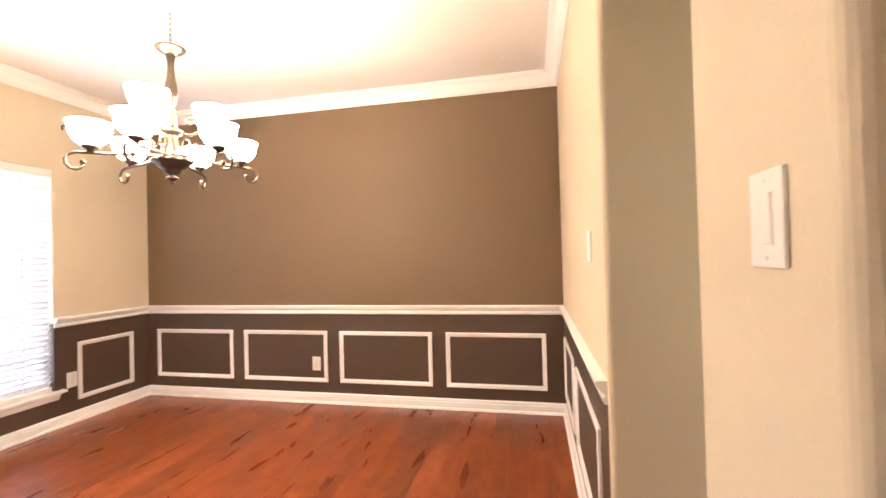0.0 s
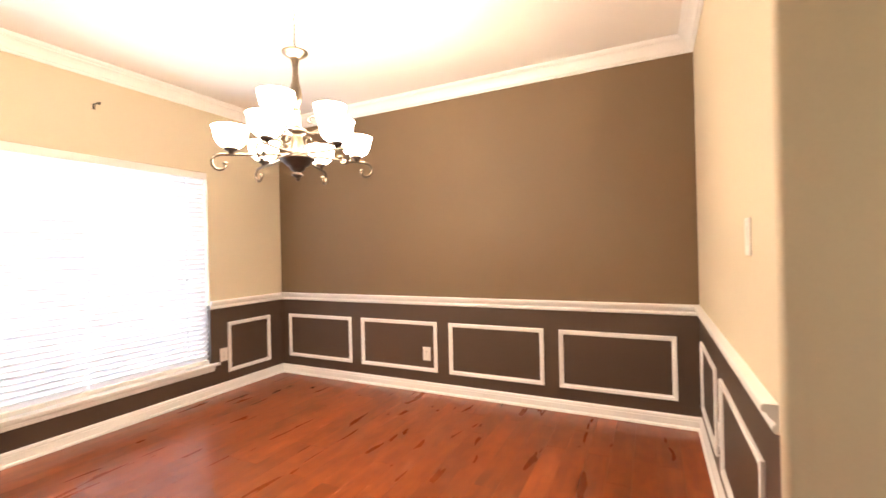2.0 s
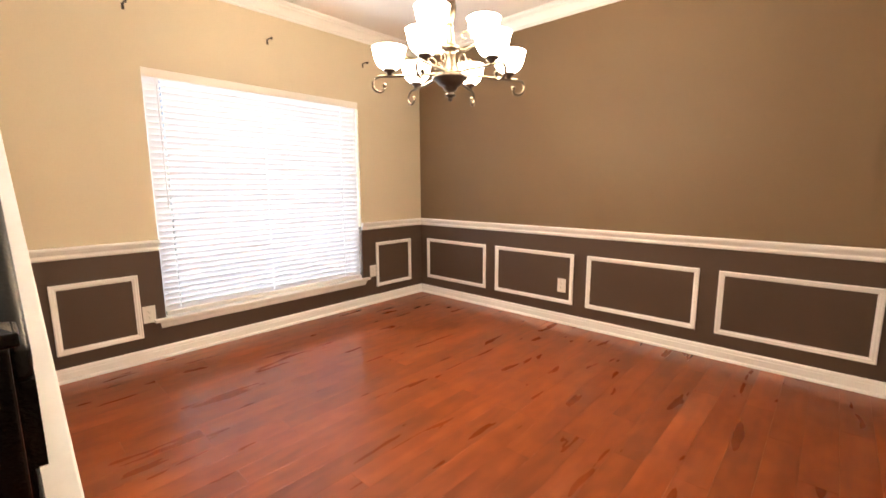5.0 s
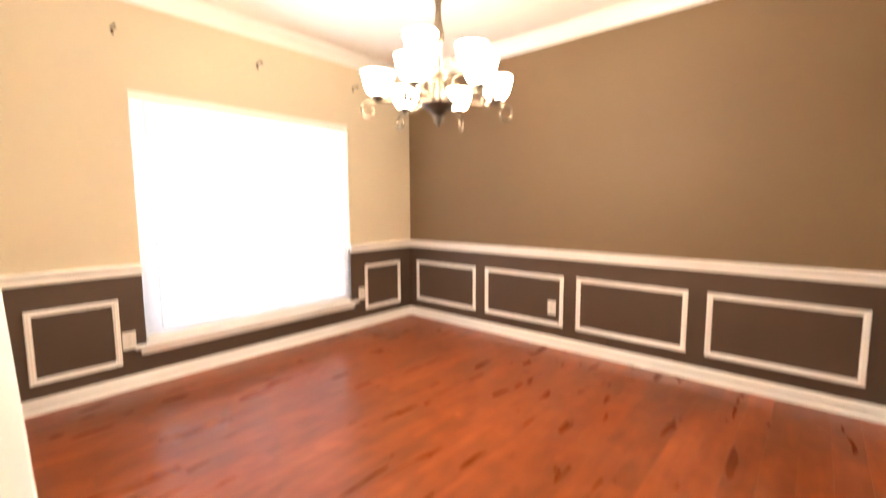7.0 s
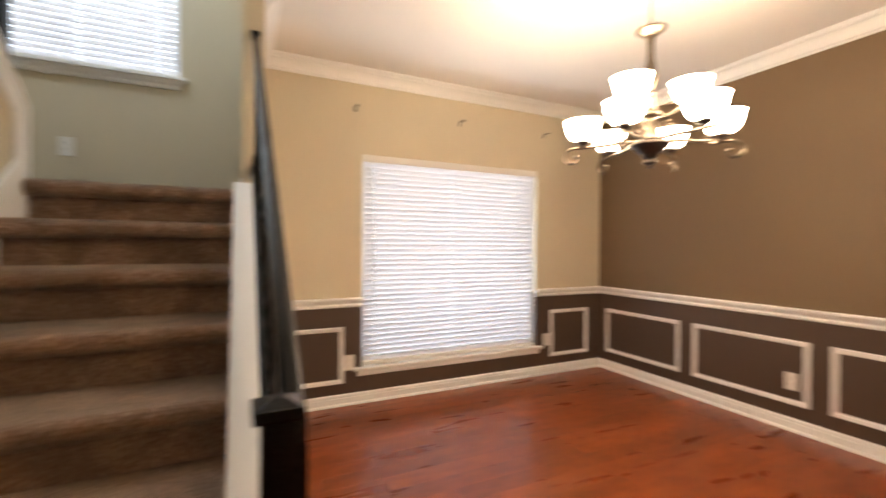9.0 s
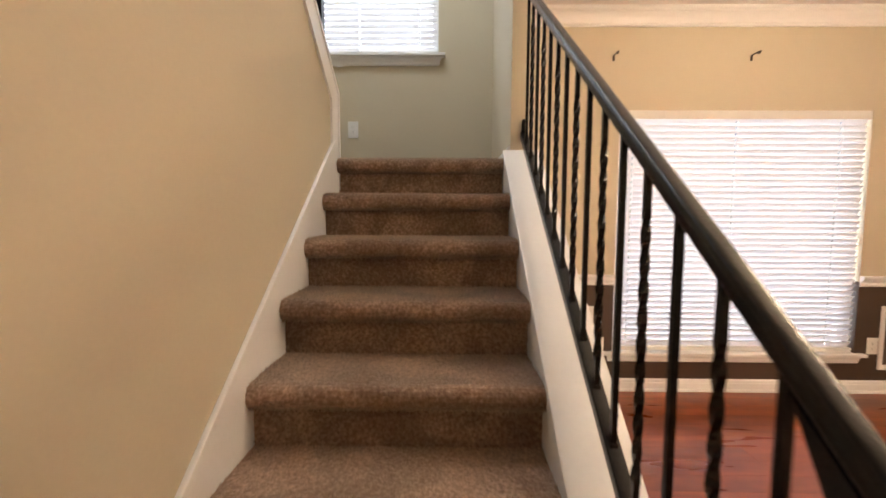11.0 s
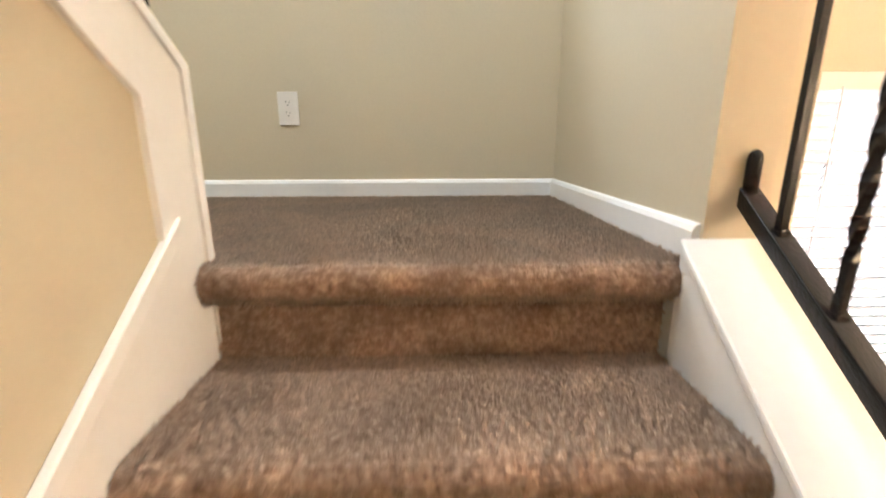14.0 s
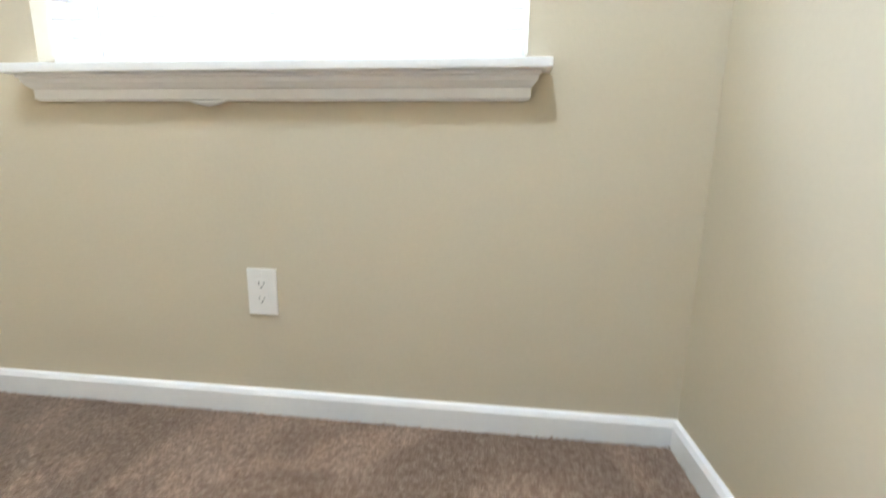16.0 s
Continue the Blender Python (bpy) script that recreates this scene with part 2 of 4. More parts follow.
def tube(bm, points, radii, sides=8):
    """A round bar along points; radii is one number or one for each point."""
    pts = [Vector(p) for p in points]
    if not hasattr(radii, "__len__"):
        radii = [radii] * len(pts)
    rings = []
    up = Vector((0.31, 0.17, 0.93))
    for i, p in enumerate(pts):
        d = (pts[min(i + 1, len(pts) - 1)] - pts[max(i - 1, 0)]).normalized()
        a = d.cross(up).normalized()
        b = d.cross(a).normalized()
        rings.append([bm.verts.new(p + radii[i] * (math.cos(2 * math.pi * k / sides) * a + math.sin(2 * math.pi * k / sides) * b)) for k in range(sides)])
    for p, q in zip(rings, rings[1:]):
        for k in range(sides):
            bm.faces.new((p[k], p[(k + 1) % sides], q[(k + 1) % sides], q[k])).smooth = True
    bm.faces.new(rings[0][::-1])
    bm.faces.new(rings[-1])
    bmesh.ops.recalc_face_normals(bm, faces=bm.faces)
    return bm


def sweep(bm, profile, path, side, closed=False):
    """Runs a moulding along a level path [(x, y), ...], mitred. profile: [(out, z), ...]; side: +1 goes out to the path's left, -1 to its right."""
    n = len(path)
    rings = []
    for i in range(n):
        p = Vector(path[i])
        dirs = []
        if closed or i > 0:
            dirs.append((p - Vector(path[i - 1])).normalized())
        if closed or i < n - 1:
            dirs.append((Vector(path[(i + 1) % n]) - p).normalized())
        norms = [Vector((-d.y, d.x)) * side for d in dirs]
        m = norms[0] if len(norms) == 1 else (norms[0] + norms[1]) / (1 + norms[0].dot(norms[1]))
        rings.append([bm.verts.new((p.x + m.x * o, p.y + m.y * o, z)) for o, z in profile])
    k = len(profile)
    for i in range(n if closed else n - 1):
        a, b = rings[i], rings[(i + 1) % n]
        for j in range(k):
            bm.faces.new((a[j], a[(j + 1) % k], b[(j + 1) % k], b[j]))
    if not closed:
        bm.faces.new(rings[0][::-1])
        bm.faces.new(rings[-1])
    bmesh.ops.recalc_face_normals(bm, faces=bm.faces)
    return bm


def ring_mould(bm, origin, u, w, out, u0, u1, z0, z1, profile):
    """A rectangular picture-frame moulding on a wall. profile: [(inward, proud), ...]."""
    origin, u, out = Vector(origin), Vector(u), Vector(out)
    rings = []
    for su, sz, cu, cz in ((u0, z0, 1, 1), (u1, z0, -1, 1), (u1, z1, -1, -1), (u0, z1, 1, -1)):
        rings.append([bm.verts.new(origin + u * (su + cu * i) + Vector((0, 0, sz + cz * i)) + out * o) for i, o in profile])
    k = len(profile)
    for i in range(4):
        a, b = rings[i], rings[(i + 1) % 4]
        for j in range(k):
            bm.faces.new((a[j], a[(j + 1) % k], b[(j + 1) % k], b[j]))
    bmesh.ops.recalc_face_normals(bm, faces=bm.faces)
    return bm


def mesh_of(name, bm, mats):
    me = bpy.data.meshes.new(name)
    bm.to_mesh(me)
    bm.free()
    for m in (mats if isinstance(mats, (list, tuple)) else [mats]):
        me.materials.append(m)
    return me


def setting(name, bm, mats, label="", category=""):
    ob = new(name, mesh_of(name, bm, mats))
    return tagged(ob, label, category, kind="structure")


def thing(name, at, label, category, group="", kind=""):
    ob = new(name)
    ob.location = at
    ob.empty_display_size = 0.05
    return tagged(ob, label, category, group, kind)


def root_of(ob):
    while ob.parent:
        ob = ob.parent
    return ob


def part(name, bm, mat, parent, label=""):
    """One mesh under a thing or a part; bm is in the world's metres."""
    top = root_of(parent)
    bmesh.ops.translate(bm, verts=bm.verts, vec=-Vector(top.location))
    ob = new(name, mesh_of(name, bm, mat))
    ob.parent = parent
    return tagged(ob, label)


def piece(name, me, parent, at, rot=(0, 0, 0)):
    """One of many alike pieces that share a mesh."""
    ob = new(name, me)
    ob.parent = parent
    ob.location = Vector(at) - Vector(root_of(parent).location)
    ob.rotation_euler = rot
    return ob


def two_tone(bm, z):
    """Second material on faces under the height z."""
    for f in bm.faces:
        if f.calc_center_median().z < z:
            f.material_index = 1
    return bm


def wall_with_opening(x0, x1, y0, y1, z0, z1, hole):
    """One solid wall across x with a rectangular opening (y0, y1, z0, z1)."""
    bm = bmesh.new()
    ys, zs = (y0, hole[0], hole[1], y1), (z0, hole[2], hole[3], z1)
    grid = {(i, j, k): bm.verts.new((x, ys[i], zs[j])) for i in range(4) for j in range(4) for k, x in enumerate((x0, x1))}
    for k in (0, 1):
        for i in range(3):
            for j in range(3):
                if (i, j) != (1, 1):
                    bm.faces.new((grid[i, j, k], grid[i + 1, j, k], grid[i + 1, j + 1, k], grid[i, j + 1, k]))
    rim = [((i, 0), (i + 1, 0)) for i in range(3)] + [((i, 3), (i + 1, 3)) for i in range(3)] + [((0, j), (0, j + 1)) for j in range(3)] + [((3, j), (3, j + 1)) for j in range(3)]
    rim += [((1, 1), (2, 1)), ((1, 2), (2, 2)), ((1, 1), (1, 2)), ((2, 1), (2, 2))]
    for a, b in rim:
        bm.faces.new((grid[(*a, 0)], grid[(*b, 0)], grid[(*b, 1)], grid[(*a, 1)]))
    bmesh.ops.recalc_face_normals(bm, faces=bm.faces)
    return bm


# ---- large structure ----
WAIN = 0.81
WIN = (-2.57, -0.83, 0.28, 2.006)        # dining window: y0 y1 z0 z1
LWIN = (-5.00, -3.84, 2.40, 3.80)        # landing window

# outer wall with the dining window
bm = boxes((-0.15, 0, -3.335, WIN[0], 0, WAIN), (-0.15, 0, WIN[1], 0.12, 0, WAIN), (-0.15, 0, WIN[0], WIN[1], 0, WIN[2]),
           (-0.15, 0, -3.335, WIN[0], WAIN, 2.9), (-0.15, 0, WIN[1], 0.12, WAIN, 2.9), (-0.15, 0, WIN[0], WIN[1], WIN[3], 2.9))
setting("wall_west", two_tone(bm, WAIN), [M_WALL, M_WAINSCOT], "beige wall above dark brown wainscot, with a wide window", "wall")
setting("wall_north", two_tone(boxes((0, X_RIGHT + 0.11, 0, 0.12, 0, WAIN), (0, X_RIGHT + 0.11, 0, 0.12, WAIN, 2.9)), WAIN), [M_BROWN, M_WAINSCOT], "dark brown painted accent wall", "wall")

# end wall of the dining room, the doorway beside it and the wall with the switch
DOOR_A, DOOR_B, DOOR_H = -2.015, -2.592, 2.08
WALL_END, X_SW = -2.975, 3.93


def rounded_wall(bm, x0, x1, y0, y1, z0, z1, r=0.02):
    """A wall piece with rounded drywall corners at its y0 end."""
    pts = [(x0, y1)]
    for i in range(7):
        a = math.pi + i * math.pi / 12
        pts.append((x0 + r + r * math.cos(a), y0 + r + r * math.sin(a)))
    for i in range(7):
        a = 1.5 * math.pi + i * math.pi / 12
        pts.append((x1 - r + r * math.cos(a), y0 + r + r * math.sin(a)))
    pts.append((x1, y1))
    lo = [bm.verts.new((x, y, z0)) for x, y in pts]
    hi = [bm.verts.new((x, y, z1)) for x, y in pts]
    bm.faces.new(lo[::-1])
    bm.faces.new(hi)
    n = len(pts)
    for i in range(n):
        bm.faces.new((lo[i], lo[(i + 1) % n], hi[(i + 1) % n], hi[i]))
    bmesh.ops.recalc_face_normals(bm, faces=bm.faces)
    return bm


bm = bmesh.new()
rounded_wall(bm, X_RIGHT, X_RIGHT + 0.11, DOOR_A, 0, WAIN, 2.9)
setting("wall_east", bm, M_WALL, "beige end wall with a rounded drywall corner", "wall")
bm = bmesh.new()
rounded_wall(bm, X_RIGHT, X_RIGHT + 0.11, DOOR_A, 0, 0, WAIN)
for f in bm.faces:
    c = f.calc_center_median()
    f.material_index = 0 if c.y < DOOR_A + 0.021 or c.x > X_RIGHT + 0.05 else 1
setting("wall_east_wainscot", bm, [M_WALL, M_WAINSCOT], "dark brown painted wainscot under the chair rail", "wall")
bm = bmesh.new()
rounded_wall(bm, X_SW, X_SW + 0.11, WALL_END, DOOR_B, 0, 2.9, r=0.035)
box(bm, X_RIGHT + 0.0, X_RIGHT + 0.109, DOOR_B, DOOR_A, DOOR_H, 2.9)
setting("wall_switch", bm, M_WALL, "beige wall piece with a rounded corner beside a doorway", "wall")
setting("wall_hall", boxes((X_RIGHT + 0.06, 5.3, -2.0155, -1.9, 0, 2.9)), M_WALL, "plain beige hall wall seen through the doorway", "wall")
# Unseen hall end; the opening is made up to hold the fill lamp.
setting("wall_hall_end", wall_with_opening(5.3, 5.4, -2.875, -1.9, 0, 2.9, (-2.70, -2.10, 0.6, 2.1)), M_WALL, "plain beige unseen wall with an opening added for the fill lamp", "wall")
setting("wall_entry_side", boxes((X_SW + 0.109, 5.4, WALL_END + 0.001, WALL_END + 0.1, 0, 2.9)), M_WALL, "plain beige wall", "wall")
setting("wall_entry", boxes((5.4, 5.5, -6.0, -2.90, 0, 2.9)), M_WALL, "plain beige wall closing the entry", "wall")

# wall between the landing and the dining room, running down under the flight
bm = boxes((LAND_X - 0.15, 0.828, SCREEN_A, SCREEN_B, 0, 5.2))
prism_y(bm, [(0.8281, 0), (2.72, 0), (2.72, 0.165), (0.8281, 1.575)], SCREEN_A, SCREEN_B)
setting("wall_screen", bm, M_WALL, "beige wall ending at the top of the stair railing", "wall")

# landing: outer wall with its window, closing walls
L0, L1, LZ0, LZ1 = LWIN
bm = wall_with_opening(LAND_X - 0.15, LAND_X, LAND_END, SCREEN_A, 0, 5.2, LWIN)
setting("wall_landing", bm, M_WALL, "beige landing wall under a window", "wall")
setting("wall_landing_end", boxes((LAND_X - 0.15, 5.5, LAND_END - 0.1, LAND_END, 0, 5.2)), M_WALL, "plain beige wall", "wall")
setting("wall_upper_stop", boxes((3.4, 3.5, LAND_END, SCREEN_B - 0.002, CEIL + 0.24, 5.2)), M_WALL, "plain beige wall", "wall")
bm = boxes((0.828, 3.4, SCREEN_A, SCREEN_B - 0.0005, CEIL + 0.001, 5.2))
setting("wall_upper_side", bm, M_WALL, "plain beige wall above the railing", "wall")

# wall beside the flight; its upper edge follows the second flight
END_X, END_Z = 0.802, 1.890
bm = prism_y(bmesh.new(), [(END_X, 0), (5.4, 0), (5.4, 4.8), (END_X + (4.8 - END_Z) / SLOPE, 4.8), (END_X, END_Z)], WALL_L - 0.1, WALL_L)
setting("wall_stair", bm, M_WALL, "beige wall beside the stairs, its end stepped down at the landing", "wall")

bm = boxes((-0.15, 5.5, SCREEN_B, 0.12, CEIL, CEIL + 0.24))
box(bm, 2.35, 5.5, -6.0, SCREEN_B - 0.001, CEIL, CEIL + 0.24)
box(bm, LAND_X - 0.15, 3.5, LAND_END - 0.1, SCREEN_B, 5.2, 5.3)
setting("ceiling", bm, M_CEIL, "white textured ceiling", "ceiling")

# under-floor
floor = setting("floor", boxes((-0.15, 5.5, -6.0, 0.12, -0.2, -0.012)), M_SLOT, "glossy red-brown laminate plank floor", "floor")
setting("ground", boxes((-60, 60, -60, 60, -0.6, -0.5)), material("lawn", (0.07, 0.09, 0.04), 0.95, var=0.3, scale=0.5), "lawn around the house", "ground")

# landing floor
setting("landing_floor", boxes((LAND_X, NOSE_X - 0.03, LAND_END, SCREEN_A, LANDING - 0.22, LANDING - 0.03)), M_TRIM, "landing deck under the carpet", "floor")

# ---- mouldings ----
CROWN = [(0, CEIL - 0.108), (0.010, CEIL - 0.108), (0.014, CEIL - 0.102), (0.014, CEIL - 0.092), (0.022, CEIL - 0.089), (0.027, CEIL - 0.078), (0.036, CEIL - 0.060), (0.050, CEIL - 0.044), (0.064, CEIL - 0.035),
         (0.070, CEIL - 0.034), (0.070, CEIL - 0.026), (0.082, CEIL - 0.021), (0.088, CEIL - 0.014), (0.090, CEIL - 0.012), (0.090, CEIL - 0.001), (0, CEIL - 0.001)]
room = [(0.828, SCREEN_B), (0.0, SCREEN_B), (0.0, 0.0), (X_RIGHT, 0.0), (X_RIGHT, DOOR_A + 0.02)]
setting("trim_crown", sweep(bmesh.new(), CROWN, room, -1), M_TRIM, "white crown moulding along the ceiling", "moulding")
RAIL = [(0, 0.776), (0.009, 0.776), (0.014, 0.781), (0.016, 0.789), (0.014, 0.797), (0.009, 0.801), (0.009, 0.808), (0.016, 0.812), (0.024, 0.820), (0.026, 0.828), (0.036, 0.831), (0.038, 0.836), (0.038, 0.846), (0.034, 0.851), (0, 0.852)]
setting("trim_chair_rail_side", sweep(bmesh.new(), RAIL, [(0.0, SCREEN_B), (0.0, WIN[0])], -1), M_TRIM, "white chair rail", "moulding")
setting("trim_chair_rail", sweep(bmesh.new(), RAIL, [(0.0, WIN[1]), (0.0, 0.0), (X_RIGHT, 0.0), (X_RIGHT, DOOR_A + 0.02)], -1), M_TRIM, "white chair rail along brown walls", "moulding")
BASE = [(0, -0.01), (0.026, -0.01), (0.026, 0.004), (0.0235, 0.012), (0.018, 0.017), (0.0135, 0.019), (0.0135, 0.060), (0.010, 0.064), (0.0105, 0.071), (0.008, 0.081), (0.003, 0.088), (0, 0.090)]
setting("baseboard", sweep(bmesh.new(), BASE, [(2.7, SCREEN_B), (0.0, SCREEN_B), (0.0, 0.0), (X_RIGHT, 0.0), (X_RIGHT, DOOR_A + 0.02)], -1), M_TRIM, "white baseboard", "baseboard")
setting("baseboard_hall", sweep(bmesh.new(), BASE, [(X_RIGHT + 0.03, -2.0157), (5.3, -2.0157)], -1), M_TRIM, "white baseboard in the hall", "baseboard")
setting("baseboard_entry", sweep(bmesh.new(), BASE, [(2.72, WALL_L), (5.4, WALL_L)], 1), M_TRIM, "white baseboard", "baseboard")
LBASE = [(0, LANDING - 0.01), (0.015, LANDING - 0.01), (0.015, LANDING + 0.056), (0.009, LANDING + 0.066), (0, LANDING + 0.070)]
setting("baseboard_landing", sweep(bmesh.new(), LBASE, [(0.82, SCREEN_A), (LAND_X, SCREEN_A), (LAND_X, LAND_END), (0.8, LAND_END)], 1), M_TRIM, "white baseboard round the carpeted landing", "baseboard")

PANEL = [(0, 0), (0, 0.011), (0.007, 0.015), (0.012, 0.012), (0.022, 0.012), (0.028, 0.006), (0.034, 0.005), (0.034, 0)]


def wall_panel(u0, u1, z0, z1, wall):
    origin, u, out = {"north": ((0, 0, 0), (1, 0, 0), (0, -1, 0)), "west": ((0, 0, 0), (0, 1, 0), (1, 0, 0)), "east": ((X_RIGHT, 0, 0), (0, 1, 0), (-1, 0, 0))}[wall]
    t = thing("panel_moulding", Vector(origin) + Vector(u) * u0 + Vector((0, 0, z0)), "white rectangular panel moulding on brown wainscot", "moulding", "wainscot panel mouldings", "structure")
    part("moulding_frame", ring_mould(bmesh.new(), origin, u, None, out, u0, u1, z0, z1, PANEL), M_TRIM, t)


for a, b in ((0.103, 0.925), (1.045, 1.863), (1.980, 2.803), (2.920, 3.722)):
    wall_panel(a, b, 0.183, 0.628, "north")
wall_panel(-3.168, -2.714, 0.176, 0.622, "west")
wall_panel(-0.660, -0.172, 0.172, 0.636, "west")
wall_panel(-0.80, -0.12, 0.183, 0.628, "east")
wall_panel(-1.82, -0.97, 0.183, 0.628, "east")


# ---- stairs ----
def step_outline(k):
    """Section of one carpeted tread and riser, with its rounded nose."""
    top, x = LANDING - k * RISE, NOSE_X + k * RUN
    pts = [(x - 0.02, top - RISE), (x - 0.02, top - 0.072)]
    for i in range(9):
        a = -math.pi / 2 + i * math.pi / 8
        pts.append((x - 0.005 + 0.034 * math.cos(a), top - 0.036 + 0.036 * math.sin(a)))
    back = x - RUN - 0.02 if k else LAND_X
    pts += [(back, top), (back, top - RISE if k else top - 0.03)]
    if not k:
        pts += [(x - 0.07, top - 0.03), (x - 0.07, top - RISE)]
    return pts


def pile(seed, patches, density, length):
    """Short tufts strewn over patches: (corner, edge_u, edge_v, normal)."""
    rng = np.random.default_rng(seed)
    verts, lies = [], []
    for c, u, v, n in patches:
        c, u, v, n = (np.array(q, float) for q in (c, u, v, n))
        count = int(np.linalg.norm(np.cross(u, v)) * density)
        p = c + rng.random((count, 1)) * u + rng.random((count, 1)) * v
        lean = rng.normal(size=(count, 3)) * 0.8 + n * 0.75
        lean /= np.linalg.norm(lean, axis=1, keepdims=True)
        side = np.cross(lean, rng.normal(size=(count, 3)))
        side /= np.linalg.norm(side, axis=1, keepdims=True)
        h = length * (0.6 + 0.8 * rng.random((count, 1)))
        w = 0.0017
        verts.append(np.stack([p - side * w - n * 0.002, p + side * w - n * 0.002, p + lean * h], axis=1))
        lies.append(np.repeat((n + 0.30 * lean + np.array((0.12, 0, 0)))[:, None, :], 3, axis=1))
    return np.concatenate(verts).reshape(-1, 3), np.concatenate(lies).reshape(-1, 3)


def pile_mesh(name, verts, lies, mat):
    me = bpy.data.meshes.new(name)
    count = len(verts) // 3
    me.vertices.add(len(verts))
    me.vertices.foreach_set("co", verts.astype(np.float32).ravel())
    me.loops.add(len(verts))
    me.loops.foreach_set("vertex_index", np.arange(len(verts), dtype=np.int32))
    me.polygons.add(count)
    me.polygons.foreach_set("loop_start", np.arange(0, len(verts), 3, dtype=np.int32))
    me.update(calc_edges=True)
    me.attributes.new("lie", "FLOAT_VECTOR", "POINT").data.foreach_set("vector", (lies / np.linalg.norm(lies, axis=1, keepdims=True)).astype(np.float32).ravel())
    me.materials.append(mat)
    return me


stairs = thing("staircase", (NOSE_X, STAIR_L, 0), "straight flight of brown carpeted steps up to a landing", "staircase", kind="structure")
for k in range(N_RISERS):
    top, x = LANDING - k * RISE, NOSE_X + k * RUN
    bm = prism_y(bmesh.new(), step_outline(k), STAIR_L + 0.001, STAIR_R - 0.001)
    if k == 0:
        box(bm, LAND_X, 0.78, LAND_END, STAIR_L, LANDING - 0.03, LANDING)
        box(bm, LAND_X, 0.826, STAIR_R - 0.001, SCREEN_A - 0.001, LANDING - 0.03, LANDING)
    tread = part("landing_carpet" if k == 0 else "step", bm, M_CARPET, stairs, "brown carpeted landing" if k == 0 else "")
    w = (0, STAIR_R - STAIR_L, 0)
    patches = [((x - 0.02, STAIR_L, top - RISE), w, (0, 0, RISE - 0.07), (1, 0, 0))]
    for i in range(6):
        a, b = -math.pi / 2 + i * math.pi / 6, -math.pi / 2 + (i + 1) * math.pi / 6
        p = (x - 0.005 + 0.034 * math.cos(a), STAIR_L, top - 0.036 + 0.036 * math.sin(a))
        q = (x - 0.005 + 0.034 * math.cos(b), STAIR_L, top - 0.036 + 0.036 * math.sin(b))
        patches.append((p, w, (q[0] - p[0], 0, q[2] - p[2]), (math.cos((a + b) / 2), 0, math.sin((a + b) / 2))))
    if k:
        patches.append(((x - RUN - 0.02, STAIR_L, top), w, (RUN + 0.015, 0, 0), (0, 0, 1)))
    else:
        patches.append(((LAND_X + 0.015, STAIR_L, top), w, (x - 0.005 - LAND_X - 0.015, 0, 0), (0, 0, 1)))
        patches.append(((LAND_X + 0.015, LAND_END + 0.015, top), (0, STAIR_L - LAND_END - 0.015, 0), (0.92, 0, 0), (0, 0, 1)))
        patches.append(((LAND_X + 0.015, STAIR_R, top), (0, SCREEN_A - STAIR_R - 0.014, 0), (0.955, 0, 0), (0, 0, 1)))
    v, lie = pile(40 + k, patches, 115000 if k < 4 else 70000, 0.0100)
    v -= np.array(stairs.location)
    fuzz = new("carpet_pile", pile_mesh("carpet_pile", v, lie, M_PILE))
    fuzz.parent = tread
    tagged(fuzz, kind="stuff")

# skirt boards on both sides
foot = NOSE_X + 7 * RUN + 0.09
skirt_z = lambda x: 1.633 - SLOPE * (x - 0.87)
cap_z = lambda x: 1.605 - SLOPE * (x - 0.83)
bm = prism_y(bmesh.new(), [(0.87, 1.0), (0.87, 1.633), (foot, skirt_z(foot)), (foot, 0), (2.3, 0)], WALL_L - 0.002, STAIR_L)
setting("trim_skirt_wall", bm, M_TRIM, "white skirt board beside the carpeted steps", "trim")
bm = prism_y(bmesh.new(), [(0.866, skirt_z(0.866) - 0.016), (0.866, skirt_z(0.866) + 0.021), (foot, skirt_z(foot) + 0.021), (foot, skirt_z(foot) - 0.016)], WALL_L + 0.001, STAIR_L + 0.006)
bmesh.ops.bevel(bm, geom=list(bm.edges), offset=0.005, segments=3, affect="EDGES", profile=0.6)
setting("trim_skirt_cap", bm, M_TRIM, "rounded white moulding along the skirt board", "trim")
bm = prism_y(bmesh.new(), [(0.829, 1.0), (0.829, cap_z(0.829) - 0.02), (2.70, cap_z(2.70) - 0.02), (2.70, 0), (2.3, 0)], STAIR_R, SCREEN_A - 0.001)
setting("trim_skirt_rail", bm, M_TRIM, "white skirt board under the railing", "trim")
bm = prism_y(bmesh.new(), [(0.829, cap_z(0.829) - 0.022), (0.829, cap_z(0.829)), (2.728, cap_z(2.728)), (2.728, cap_z(2.728) - 0.022)], STAIR_R - 0.006, SCREEN_B + 0.035)
bmesh.ops.bevel(bm, geom=list(bm.edges), offset=0.005, segments=2, affect="EDGES", profile=0.6)
setting("trim_stair_cap", bm, M_TRIM, "white sloping cap under the iron railing", "trim")

# boards that edge the stepped end of the stair wall
B = 0.105
def up_z(x):
    return END_Z + SLOPE * (x - END_X)


